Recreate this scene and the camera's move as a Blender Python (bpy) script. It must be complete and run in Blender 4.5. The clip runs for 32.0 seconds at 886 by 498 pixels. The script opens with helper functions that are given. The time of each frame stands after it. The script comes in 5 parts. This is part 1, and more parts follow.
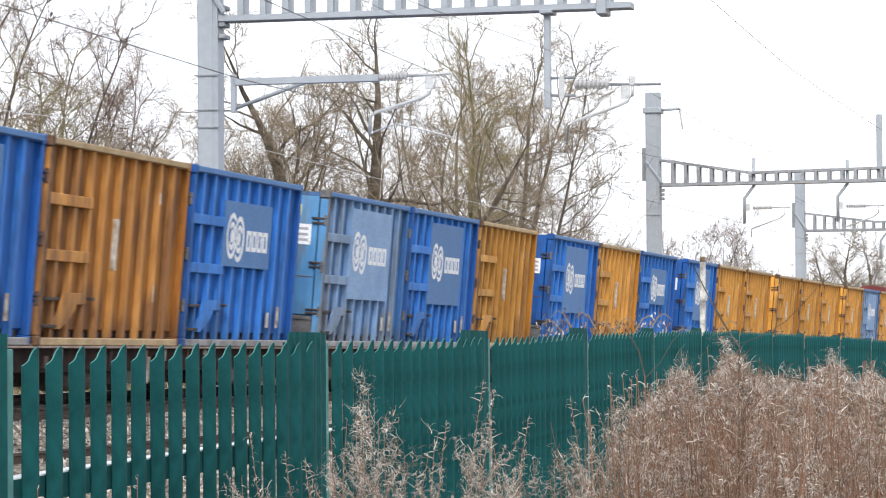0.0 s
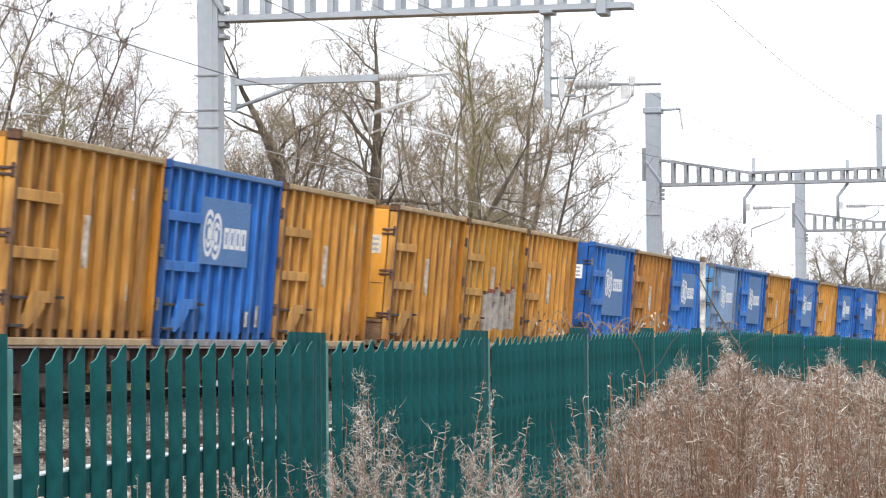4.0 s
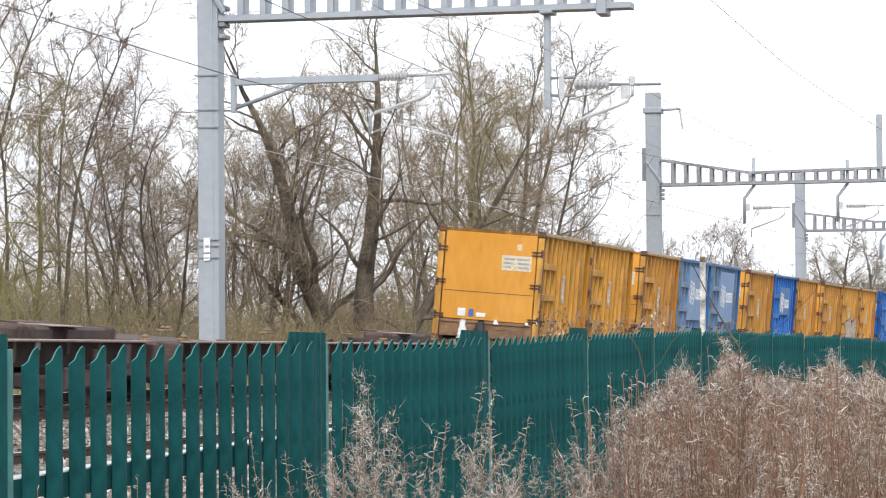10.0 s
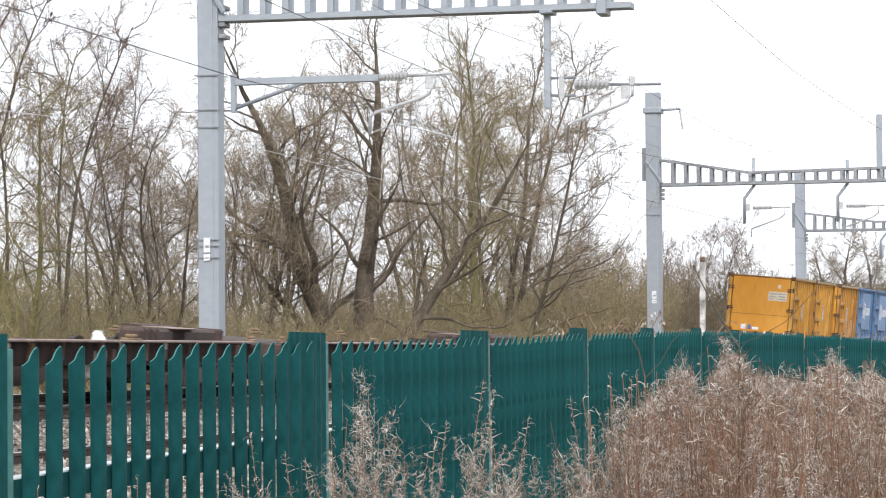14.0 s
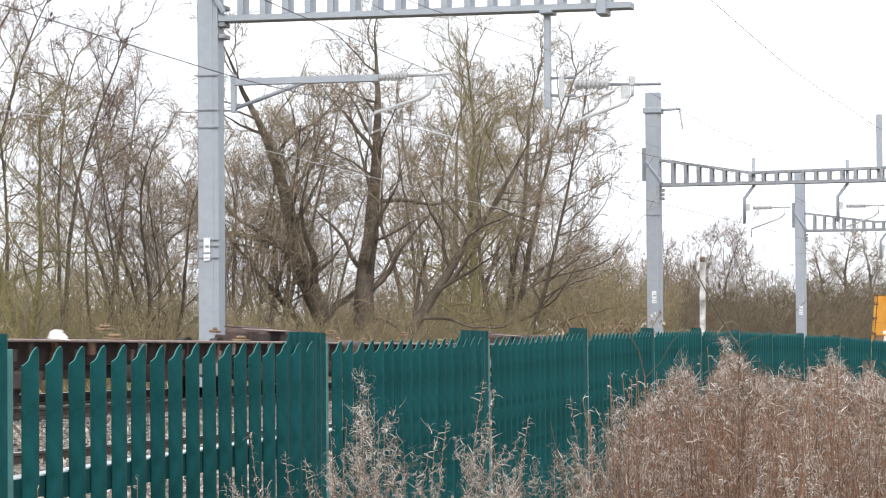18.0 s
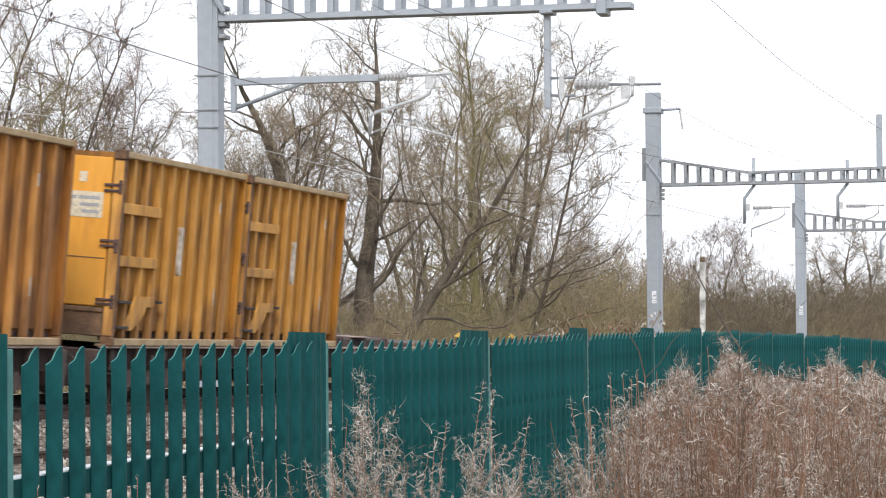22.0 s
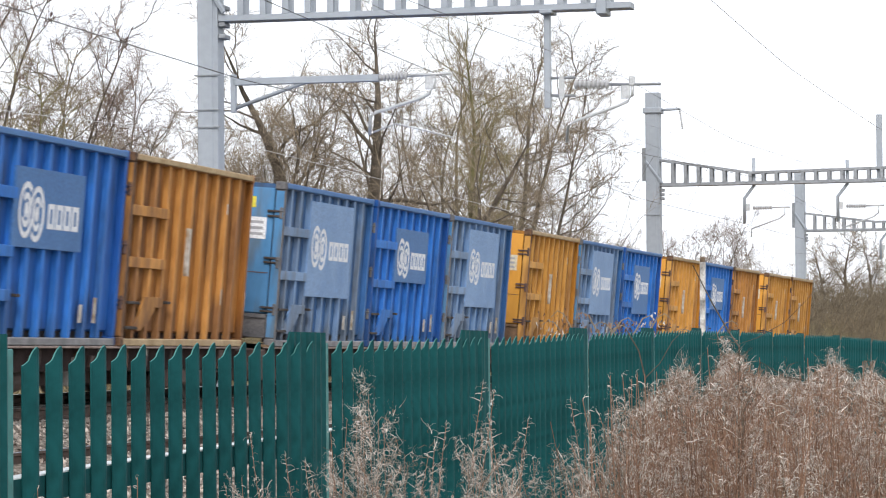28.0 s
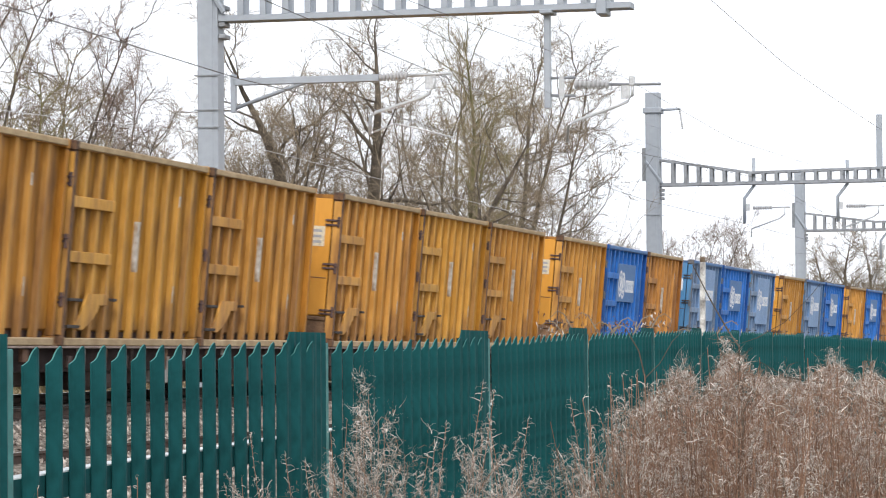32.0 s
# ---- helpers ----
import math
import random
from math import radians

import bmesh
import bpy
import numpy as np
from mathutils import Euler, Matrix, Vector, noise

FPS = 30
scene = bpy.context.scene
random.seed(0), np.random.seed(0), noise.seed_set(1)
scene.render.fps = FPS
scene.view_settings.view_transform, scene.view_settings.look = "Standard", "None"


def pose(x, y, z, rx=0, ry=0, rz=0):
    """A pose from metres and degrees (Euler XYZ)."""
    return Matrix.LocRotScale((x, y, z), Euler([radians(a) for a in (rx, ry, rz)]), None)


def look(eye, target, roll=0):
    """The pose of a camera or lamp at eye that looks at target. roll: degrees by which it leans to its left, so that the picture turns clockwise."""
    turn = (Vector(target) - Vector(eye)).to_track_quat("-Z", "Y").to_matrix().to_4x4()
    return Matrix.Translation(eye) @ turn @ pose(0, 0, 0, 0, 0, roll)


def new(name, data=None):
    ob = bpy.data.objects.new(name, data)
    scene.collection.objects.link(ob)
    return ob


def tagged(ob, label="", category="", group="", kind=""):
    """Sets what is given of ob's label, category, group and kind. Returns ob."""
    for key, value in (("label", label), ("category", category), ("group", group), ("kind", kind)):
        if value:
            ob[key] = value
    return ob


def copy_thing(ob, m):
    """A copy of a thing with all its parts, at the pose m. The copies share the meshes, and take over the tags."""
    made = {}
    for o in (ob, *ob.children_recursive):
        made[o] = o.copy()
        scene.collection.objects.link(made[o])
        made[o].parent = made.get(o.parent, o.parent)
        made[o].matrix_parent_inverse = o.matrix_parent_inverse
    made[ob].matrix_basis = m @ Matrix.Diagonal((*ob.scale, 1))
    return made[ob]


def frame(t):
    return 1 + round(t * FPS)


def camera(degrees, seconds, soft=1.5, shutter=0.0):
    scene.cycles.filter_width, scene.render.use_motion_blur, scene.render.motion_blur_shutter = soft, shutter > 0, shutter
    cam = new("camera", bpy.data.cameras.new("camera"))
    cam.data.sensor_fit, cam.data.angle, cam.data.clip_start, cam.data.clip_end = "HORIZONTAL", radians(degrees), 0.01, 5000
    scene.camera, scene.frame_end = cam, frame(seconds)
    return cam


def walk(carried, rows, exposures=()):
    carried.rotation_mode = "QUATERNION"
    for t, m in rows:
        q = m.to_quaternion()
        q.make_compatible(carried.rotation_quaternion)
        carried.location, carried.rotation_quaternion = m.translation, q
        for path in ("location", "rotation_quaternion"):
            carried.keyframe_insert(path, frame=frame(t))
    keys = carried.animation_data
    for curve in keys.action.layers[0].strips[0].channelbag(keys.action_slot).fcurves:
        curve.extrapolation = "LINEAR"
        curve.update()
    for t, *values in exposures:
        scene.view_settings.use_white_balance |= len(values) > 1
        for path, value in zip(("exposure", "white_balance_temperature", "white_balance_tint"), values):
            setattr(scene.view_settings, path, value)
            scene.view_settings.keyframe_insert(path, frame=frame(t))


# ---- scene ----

# Camera: stands still on the grass, eye level with the fence top, long lens.
EYE = Vector((0.0, 0.0, 1.75))
TILT, ROLL = 0.034937, 0.0078
cam = camera(16.556, 32.0, soft=1.1, shutter=0.3)
stand = look(EYE, EYE + Vector((0, math.cos(TILT), math.sin(TILT))), -math.degrees(ROLL))
walk(cam, [(0.0, stand), (32.0, stand)], exposures=[(0.0, 0.22), (7.0, 0.22), (9.0, 0.14), (20.0, 0.14), (22.0, 0.05), (32.0, 0.05)])

# ---- light: bright thin overcast, hazy sun behind the camera ----
SUN_EL, SUN_AZ = radians(36), radians(181)      # azimuth clockwise from +y
world = bpy.data.worlds.new("overcast")
scene.world = world
world.use_nodes = True
wn, wl = world.node_tree.nodes, world.node_tree.links
wn.clear()
sky = wn.new("ShaderNodeTexSky")
sky.sky_type, sky.sun_disc = "NISHITA", False
sky.sun_elevation, sky.sun_rotation, sky.dust_density = SUN_EL, SUN_AZ, 4.0
sky_level = wn.new("ShaderNodeMix")
sky_level.data_type, sky_level.blend_type = "RGBA", "MULTIPLY"
sky_level.inputs["Factor"].default_value = 1.0
sky_level.inputs["B"].default_value = (0.10, 0.10, 0.10, 1)
cloud = wn.new("ShaderNodeMix")
cloud.data_type = "RGBA"
cloud.inputs["Factor"].default_value = 0.92
cloud.inputs["B"].default_value = (1.36, 1.41, 1.51, 1)
back = wn.new("ShaderNodeBackground")
back.inputs["Strength"].default_value = 1.0
wout = wn.new("ShaderNodeOutputWorld")
wl.new(sky.outputs[0], sky_level.inputs["A"])
wl.new(sky_level.outputs["Result"], cloud.inputs["A"])
wl.new(cloud.outputs["Result"], back.inputs["Color"])
wl.new(back.outputs[0], wout.inputs[0])
sun = new("sun", bpy.data.lights.new("sun", "SUN"))
sun.data.energy, sun.data.angle, sun.data.color = 2.2, radians(18), (1.0, 0.97, 0.93)
sun.matrix_world = look((0, 0, 60), (-60 * math.sin(SUN_AZ), -60 * math.cos(SUN_AZ), 60 - 60 * math.tan(SUN_EL)))


# ---- materials ----
def material(name, rough=0.7, metal=0.0):
    m = bpy.data.materials.new(name)
    m.use_nodes = True
    b = m.node_tree.nodes["Principled BSDF"]
    b.inputs["Roughness"].default_value, b.inputs["Metallic"].default_value = rough, metal
    return m, m.node_tree.nodes, m.node_tree.links, b


def ramp(nodes, stops):
    r = nodes.new("ShaderNodeValToRGB")
    e = r.color_ramp.elements
    while len(e) < len(stops):
        e.new(0.5)
    for el, (p, c) in zip(e, stops):
        el.position, el.color = p, (*c, 1)
    return r


def noise_tex(nodes, links, scale, stretch=(1, 1, 1), detail=5.0, coord="Object"):
    tc, mp, nz = nodes.new("ShaderNodeTexCoord"), nodes.new("ShaderNodeMapping"), nodes.new("ShaderNodeTexNoise")
    mp.inputs["Scale"].default_value = stretch
    nz.inputs["Scale"].default_value, nz.inputs["Detail"].default_value = scale, detail
    links.new(tc.outputs[coord], mp.inputs["Vector"])
    links.new(mp.outputs[0], nz.inputs["Vector"])
    return nz


def mix(nodes, links, fac, a, b, mode="MIX"):
    n = nodes.new("ShaderNodeMix")
    n.data_type, n.blend_type = "RGBA", mode
    for sock, v in (("Factor", fac), ("A", a), ("B", b)):
        if isinstance(v, (int, float)):
            n.inputs[sock].default_value = v
        elif isinstance(v, tuple):
            n.inputs[sock].default_value = (*v, 1)
        else:
            links.new(v, n.inputs[sock])
    return n.outputs["Result"]


def bump(nodes, links, b, height, strength, dist):
    n = nodes.new("ShaderNodeBump")
    n.inputs["Strength"].default_value, n.inputs["Distance"].default_value = strength, dist
    links.new(height, n.inputs["Height"])
    links.new(n.outputs[0], b.inputs["Normal"])


def mottled(name, dark, light, scale=3.0, fine=40.0, rough=0.7, metal=0.0, relief=0.3, dist=0.01, vary=0.0, coord="Object", grain=1.0):
    """Two-scale mottled surface; vary: spread of value from object to object."""
    m, n, l, b = material(name, rough, metal)
    big, small = noise_tex(n, l, scale, coord=coord), noise_tex(n, l, fine, coord=coord)
    r = ramp(n, [(0.3, dark), (0.7, light)])
    l.new(big.outputs[0], r.inputs[0])
    g = ramp(n, [(0.3, (1 - 0.3 * grain,) * 3), (0.7, (1 + 0.1 * grain,) * 3)])
    l.new(small.outputs[0], g.inputs[0])
    col = mix(n, l, 1.0, r.outputs[0], g.outputs[0], "MULTIPLY")
    if vary:
        oi, vr = n.new("ShaderNodeObjectInfo"), n.new("ShaderNodeMapRange")
        vr.inputs["To Min"].default_value, vr.inputs["To Max"].default_value = 1 - vary, 1 + vary
        l.new(oi.outputs["Random"], vr.inputs["Value"])
        hs = n.new("ShaderNodeHueSaturation")
        l.new(vr.outputs[0], hs.inputs["Value"])
        l.new(col, hs.inputs["Color"])
        col = hs.outputs[0]
    l.new(col, b.inputs["Base Color"])
    if relief:
        bump(n, l, b, small.outputs[0], relief, dist)
    return m


def container_paint(name, base, faded, rust, rust_at=0.62, rough=0.5, dirt=0.8, door_rust=0.10):
    """Weathered paint: broad fading, rusty runs down the sheet, grime and chips."""
    m, n, l, b = material(name, rough)
    broad = noise_tex(n, l, 0.9)
    r = ramp(n, [(0.3, base), (0.72, faded)])
    l.new(broad.outputs[0], r.inputs[0])
    runs = noise_tex(n, l, 1.5, (3.0, 2.2, 0.5), 6.0)
    # the door end is rustier than the rest
    co, sep, near, add = n.new("ShaderNodeTexCoord"), n.new("ShaderNodeSeparateXYZ"), n.new("ShaderNodeMapRange"), n.new("ShaderNodeMath")
    l.new(co.outputs["Object"], sep.inputs[0])
    l.new(sep.outputs["Y"], near.inputs["Value"])
    near.inputs["From Min"].default_value, near.inputs["From Max"].default_value = -1.2, -3.0
    near.inputs["To Max"].default_value = door_rust
    l.new(runs.outputs[0], add.inputs[0])
    l.new(near.outputs[0], add.inputs[1])
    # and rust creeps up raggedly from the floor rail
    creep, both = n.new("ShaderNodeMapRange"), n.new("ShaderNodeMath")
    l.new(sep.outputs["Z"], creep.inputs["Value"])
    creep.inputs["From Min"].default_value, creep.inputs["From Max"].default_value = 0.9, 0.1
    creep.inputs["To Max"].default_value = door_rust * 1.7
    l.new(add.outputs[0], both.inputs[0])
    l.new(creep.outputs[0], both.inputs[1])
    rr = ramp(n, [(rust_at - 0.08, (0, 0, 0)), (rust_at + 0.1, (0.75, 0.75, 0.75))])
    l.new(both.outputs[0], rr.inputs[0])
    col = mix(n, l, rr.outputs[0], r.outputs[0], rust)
    grime = noise_tex(n, l, 9.0, (1, 1, 0.3), 8.0)
    gr = ramp(n, [(0.35, (0.72, 0.70, 0.66)), (0.62, (1.05, 1.05, 1.05))])
    l.new(grime.outputs[0], gr.inputs[0])
    col = mix(n, l, dirt, col, gr.outputs[0], "MULTIPLY")
    oi, vr, hs = n.new("ShaderNodeObjectInfo"), n.new("ShaderNodeMapRange"), n.new("ShaderNodeHueSaturation")
    vr.inputs["To Min"].default_value, vr.inputs["To Max"].default_value = 0.90, 1.18
    l.new(oi.outputs["Random"], vr.inputs["Value"])
    l.new(vr.outputs[0], hs.inputs["Value"])
    l.new(col, hs.inputs["Color"])
    l.new(hs.outputs[0], b.inputs["Base Color"])
    b.inputs["Specular IOR Level"].default_value = 0.25
    bump(n, l, b, broad.outputs[0], 0.15, 0.02)
    return m


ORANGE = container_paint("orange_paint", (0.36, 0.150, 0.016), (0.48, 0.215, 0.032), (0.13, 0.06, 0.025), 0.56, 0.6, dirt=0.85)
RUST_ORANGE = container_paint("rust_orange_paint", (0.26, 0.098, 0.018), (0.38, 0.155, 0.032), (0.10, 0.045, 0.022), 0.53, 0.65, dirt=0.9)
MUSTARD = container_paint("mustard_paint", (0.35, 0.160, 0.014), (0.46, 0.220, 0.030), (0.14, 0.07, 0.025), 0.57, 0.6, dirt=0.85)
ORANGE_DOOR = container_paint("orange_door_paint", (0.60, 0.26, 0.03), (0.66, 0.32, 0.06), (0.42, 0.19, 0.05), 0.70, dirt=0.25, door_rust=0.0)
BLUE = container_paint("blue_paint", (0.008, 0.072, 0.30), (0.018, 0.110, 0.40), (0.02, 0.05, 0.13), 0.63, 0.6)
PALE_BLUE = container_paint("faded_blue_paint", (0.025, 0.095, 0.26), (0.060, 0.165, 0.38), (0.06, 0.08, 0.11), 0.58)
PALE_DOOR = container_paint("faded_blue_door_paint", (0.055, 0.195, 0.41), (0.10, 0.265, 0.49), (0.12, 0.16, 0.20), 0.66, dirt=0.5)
# proud ribs: chalked and scuffed pale, lighter still so colour carries the recess shade
WORN_LIT = {"orange_paint": container_paint("orange_rib_paint", (0.50, 0.245, 0.050), (0.60, 0.315, 0.080), (0.24, 0.115, 0.045), 0.60, 0.65, dirt=0.7),
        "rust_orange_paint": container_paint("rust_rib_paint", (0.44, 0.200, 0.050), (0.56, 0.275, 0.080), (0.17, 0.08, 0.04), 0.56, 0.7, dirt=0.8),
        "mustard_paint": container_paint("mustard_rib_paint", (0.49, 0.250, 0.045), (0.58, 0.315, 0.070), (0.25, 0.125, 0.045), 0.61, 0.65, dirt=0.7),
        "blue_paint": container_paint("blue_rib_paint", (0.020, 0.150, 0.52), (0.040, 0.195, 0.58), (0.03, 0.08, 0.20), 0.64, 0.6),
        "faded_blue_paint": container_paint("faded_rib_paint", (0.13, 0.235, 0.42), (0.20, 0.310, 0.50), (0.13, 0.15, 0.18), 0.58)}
PANEL_BLUE = mottled("panel_blue", (0.045, 0.15, 0.37), (0.06, 0.18, 0.42), 1.5, 30, 0.6, vary=0.08)
PANEL_PALE = mottled("panel_faded_blue", (0.13, 0.25, 0.47), (0.19, 0.32, 0.54), 1.5, 30, 0.5, vary=0.08)
RUSTY = mottled("rusty_brown_steel", (0.10, 0.05, 0.035), (0.22, 0.12, 0.075), 4, 40, 0.85, vary=0.15)
SILL_TAN = mottled("rust_stained_sill", (0.13, 0.075, 0.045), (0.33, 0.19, 0.10), 3, 30, 0.8, vary=0.2)
RUST_DARK = mottled("dark_purple_rust", (0.045, 0.028, 0.030), (0.13, 0.075, 0.065), 9, 45, 0.85, vary=0.15)
RUST_POST = mottled("flaking_rust", (0.035, 0.022, 0.018), (0.24, 0.12, 0.055), 7, 45, 0.85, vary=0.15)
DULL_EDGE = mottled("dusty_edge_steel", (0.36, 0.25, 0.13), (0.50, 0.37, 0.22), 3, 40, 0.8, vary=0.1)
DULL_GREY = mottled("dusty_grey_rail", (0.16, 0.16, 0.17), (0.32, 0.31, 0.31), 3, 40, 0.8, vary=0.1)
DARK_STEEL = mottled("grimy_dark_steel", (0.025, 0.02, 0.018), (0.06, 0.045, 0.04), 5, 40, 0.8)
WAGON_BROWN = mottled("wagon_brown", (0.042, 0.026, 0.022), (0.095, 0.060, 0.050), 3, 30, 0.75)
WAGON_DARK = mottled("wagon_dark_web", (0.016, 0.011, 0.011), (0.045, 0.03, 0.028), 4, 30, 0.85)
WAGON_DARK.node_tree.nodes["Principled BSDF"].inputs["Specular IOR Level"].default_value = 0.1
WAGON_EDGE = mottled("worn_deck_edge", (0.20, 0.14, 0.12), (0.36, 0.28, 0.24), 6, 50, 0.7)
YELLOW = mottled("twistlock_yellow", (0.45, 0.28, 0.04), (0.62, 0.42, 0.08), 8, 60, 0.6)
LOCK_TAN = mottled("rusty_tan_lock", (0.13, 0.08, 0.045), (0.30, 0.21, 0.12), 8, 60, 0.8)
WHITE = mottled("white_lettering", (0.70, 0.71, 0.74), (0.84, 0.85, 0.88), 6, 40, 0.6)
CREAM = mottled("yellowed_white", (0.56, 0.48, 0.34), (0.70, 0.62, 0.47), 4, 30, 0.7)
PALE_STRIP = mottled("worn_white_strip", (0.28, 0.18, 0.08), (0.62, 0.59, 0.54), 6, 14, 0.6)
LABEL_GREY = mottled("label_print", (0.25, 0.26, 0.28), (0.4, 0.4, 0.42), 6, 40, 0.6)
LABEL_BLUE = mottled("label_blue", (0.05, 0.12, 0.4), (0.07, 0.15, 0.45), 6, 40, 0.6)
LABEL_YELLOW = mottled("label_yellow", (0.6, 0.5, 0.03), (0.7, 0.6, 0.06), 6, 40, 0.6)
SPRAY_RED = mottled("sprayed_red", (0.22, 0.04, 0.03), (0.40, 0.10, 0.07), 5, 30, 0.8)
SPRAY_BLACK = mottled("sprayed_black", (0.03, 0.025, 0.03), (0.09, 0.07, 0.08), 5, 30, 0.8)
TEAL_RUN = mottled("green_streak", (0.26, 0.22, 0.08), (0.24, 0.30, 0.20), 2, 12, 0.8)
SMEAR_DARK = mottled("dark_paint_smear", (0.20, 0.17, 0.15), (0.36, 0.32, 0.30), 5, 30, 0.8)
SMEAR = mottled("grey_paint_smear", (0.27, 0.25, 0.23), (0.50, 0.47, 0.44), 5, 30, 0.8)
BAG = mottled("white_plastic", (0.75, 0.75, 0.76), (0.85, 0.85, 0.85), 6, 30, 0.35)
BLACK_BAG = mottled("black_plastic", (0.01, 0.01, 0.012), (0.03, 0.03, 0.035), 8, 30, 0.35)
GALV = mottled("galvanised_steel", (0.305, 0.335, 0.375), (0.345, 0.375, 0.415), 0.8, 6, 0.5, 0.15, 0.03, grain=0.25)
GALV_DARK = mottled("galvanised_steel_dull", (0.24, 0.255, 0.275), (0.31, 0.325, 0.345), 1.5, 8, 0.55, 0.2, 0.03)
TUBE = mottled("aluminium_tube", (0.50, 0.51, 0.52), (0.62, 0.63, 0.64), 2, 30, 0.4, 0.4, 0.1)
CERAMIC = mottled("insulator_grey", (0.40, 0.40, 0.41), (0.52, 0.52, 0.53), 6, 30, 0.35)
WIRE = mottled("dark_copper_wire", (0.05, 0.045, 0.04), (0.10, 0.09, 0.08), 3, 30, 0.6, 0.3)
GREEN = mottled("green_fence_paint", (0.008, 0.064, 0.067), (0.0115, 0.079, 0.083), 1.2, 25, 0.6, 0.0, 0.05, 0.002, vary=0.10)
GREEN.node_tree.nodes["Principled BSDF"].inputs["Specular IOR Level"].default_value = 0.05
GREEN_EDGE = mottled("worn_green_edge", (0.03, 0.17, 0.16), (0.05, 0.22, 0.21), 8, 40, 0.6, 0.0, 0.05, 0.002)
PALE_EDGE = mottled("galvanised_sheen_edge", (0.5, 0.55, 0.55), (0.75, 0.78, 0.78), 14, 60, 0.4, 0.0, 0.1)
RAIL_STEEL = mottled("rail_side_rust", (0.045, 0.028, 0.02), (0.09, 0.055, 0.04), 4, 40, 0.85)
RAIL_TOP = mottled("rail_head_polished", (0.55, 0.55, 0.55), (0.7, 0.7, 0.7), 2, 40, 0.3, 0.8, 0.0)
CONCRETE = mottled("sleeper_concrete", (0.30, 0.28, 0.26), (0.42, 0.40, 0.37), 5, 40, 0.9)
POLE_WHITE = mottled("peeling_white_post", (0.10, 0.09, 0.08), (0.66, 0.64, 0.60), 7, 40, 0.75)
GREY_GRIME = mottled("grey_grime", (0.10, 0.10, 0.11), (0.20, 0.19, 0.19), 4, 30, 0.85)
LOCO_RED = mottled("dull_red_paint", (0.16, 0.025, 0.025), (0.26, 0.05, 0.045), 2, 20, 0.6)
CAP = mottled("brown_post_cap", (0.12, 0.08, 0.05), (0.2, 0.14, 0.09), 8, 40, 0.8)


def ground_material():
    m, n, l, b = material("rough_grass_ground", 0.95)
    a, c = noise_tex(n, l, 0.35), noise_tex(n, l, 9.0, (1, 1, 1), 8.0)
    r = ramp(n, [(0.3, (0.10, 0.085, 0.045)), (0.5, (0.17, 0.14, 0.08)), (0.7, (0.09, 0.10, 0.045))])
    l.new(a.outputs[0], r.inputs[0])
    g = ramp(n, [(0.3, (0.55, 0.55, 0.5)), (0.7, (1.15, 1.15, 1.1))])
    l.new(c.outputs[0], g.inputs[0])
    l.new(mix(n, l, 1.0, r.outputs[0], g.outputs[0], "MULTIPLY"), b.inputs["Base Color"])
    bump(n, l, b, c.outputs[0], 0.7, 0.08)
    return m


def ballast_material():
    m, n, l, b = material("ballast_bed", 0.95)
    tc, vo = n.new("ShaderNodeTexCoord"), n.new("ShaderNodeTexVoronoi")
    vo.inputs["Scale"].default_value = 17.0
    l.new(tc.outputs["Object"], vo.inputs["Vector"])
    bw = n.new("ShaderNodeRGBToBW")
    l.new(vo.outputs["Color"], bw.inputs[0])
    r = ramp(n, [(0.2, (0.17, 0.145, 0.12)), (0.8, (0.52, 0.46, 0.40))])
    l.new(bw.outputs[0], r.inputs[0])
    # stones darken towards their gaps: shade between them put into the colour
    d = ramp(n, [(0.1, (1.1, 1.1, 1.1)), (0.6, (0.35, 0.33, 0.3))])
    l.new(vo.outputs["Distance"], d.inputs[0])
    l.new(mix(n, l, 1.0, r.outputs[0], d.outputs[0], "MULTIPLY"), b.inputs["Base Color"])
    bump(n, l, b, vo.outputs["Distance"], 1.0, -0.04)
    return m


def twig_material(name, dark, light, island=True):
    m, n, l, b = material(name, 0.85)
    geo = n.new("ShaderNodeNewGeometry")
    r = ramp(n, [(0.0, dark), (1.0, light)])
    l.new(geo.outputs["Random Per Island"], r.inputs[0])
    nz = noise_tex(n, l, 1.2)
    g = ramp(n, [(0.3, (0.75, 0.75, 0.75)), (0.7, (1.15, 1.15, 1.15))])
    l.new(nz.outputs[0], g.inputs[0])
    l.new(mix(n, l, 1.0, r.outputs[0], g.outputs[0], "MULTIPLY"), b.inputs["Base Color"])
    return m


GROUND, BALLAST = ground_material(), ballast_material()
BARK = mottled("grey_brown_bark", (0.050, 0.040, 0.030), (0.135, 0.108, 0.080), 3, 18, 0.95, 0, 0.6, 0.03)
BARK_MOSS = mottled("mossy_bark", (0.11, 0.10, 0.04), (0.24, 0.21, 0.09), 2, 18, 0.95, 0, 0.6, 0.03)
TWIG = twig_material("brown_twigs", (0.100, 0.078, 0.055), (0.37, 0.295, 0.205))
TWIG_OLIVE = twig_material("olive_twigs", (0.13, 0.106, 0.056), (0.36, 0.295, 0.16))
TWIG_RED = twig_material("reddish_twigs", (0.13, 0.092, 0.075), (0.32, 0.245, 0.195))
BRUSH = twig_material("scrub_twigs", (0.12, 0.088, 0.055), (0.32, 0.245, 0.155))
HEDGE = twig_material("dark_hedge_twigs", (0.075, 0.058, 0.038), (0.21, 0.165, 0.105))
STRAW = twig_material("straw_grass", (0.20, 0.15, 0.085), (0.42, 0.34, 0.21))
STALK = twig_material("red_brown_stalks", (0.090, 0.046, 0.028), (0.29, 0.165, 0.105))
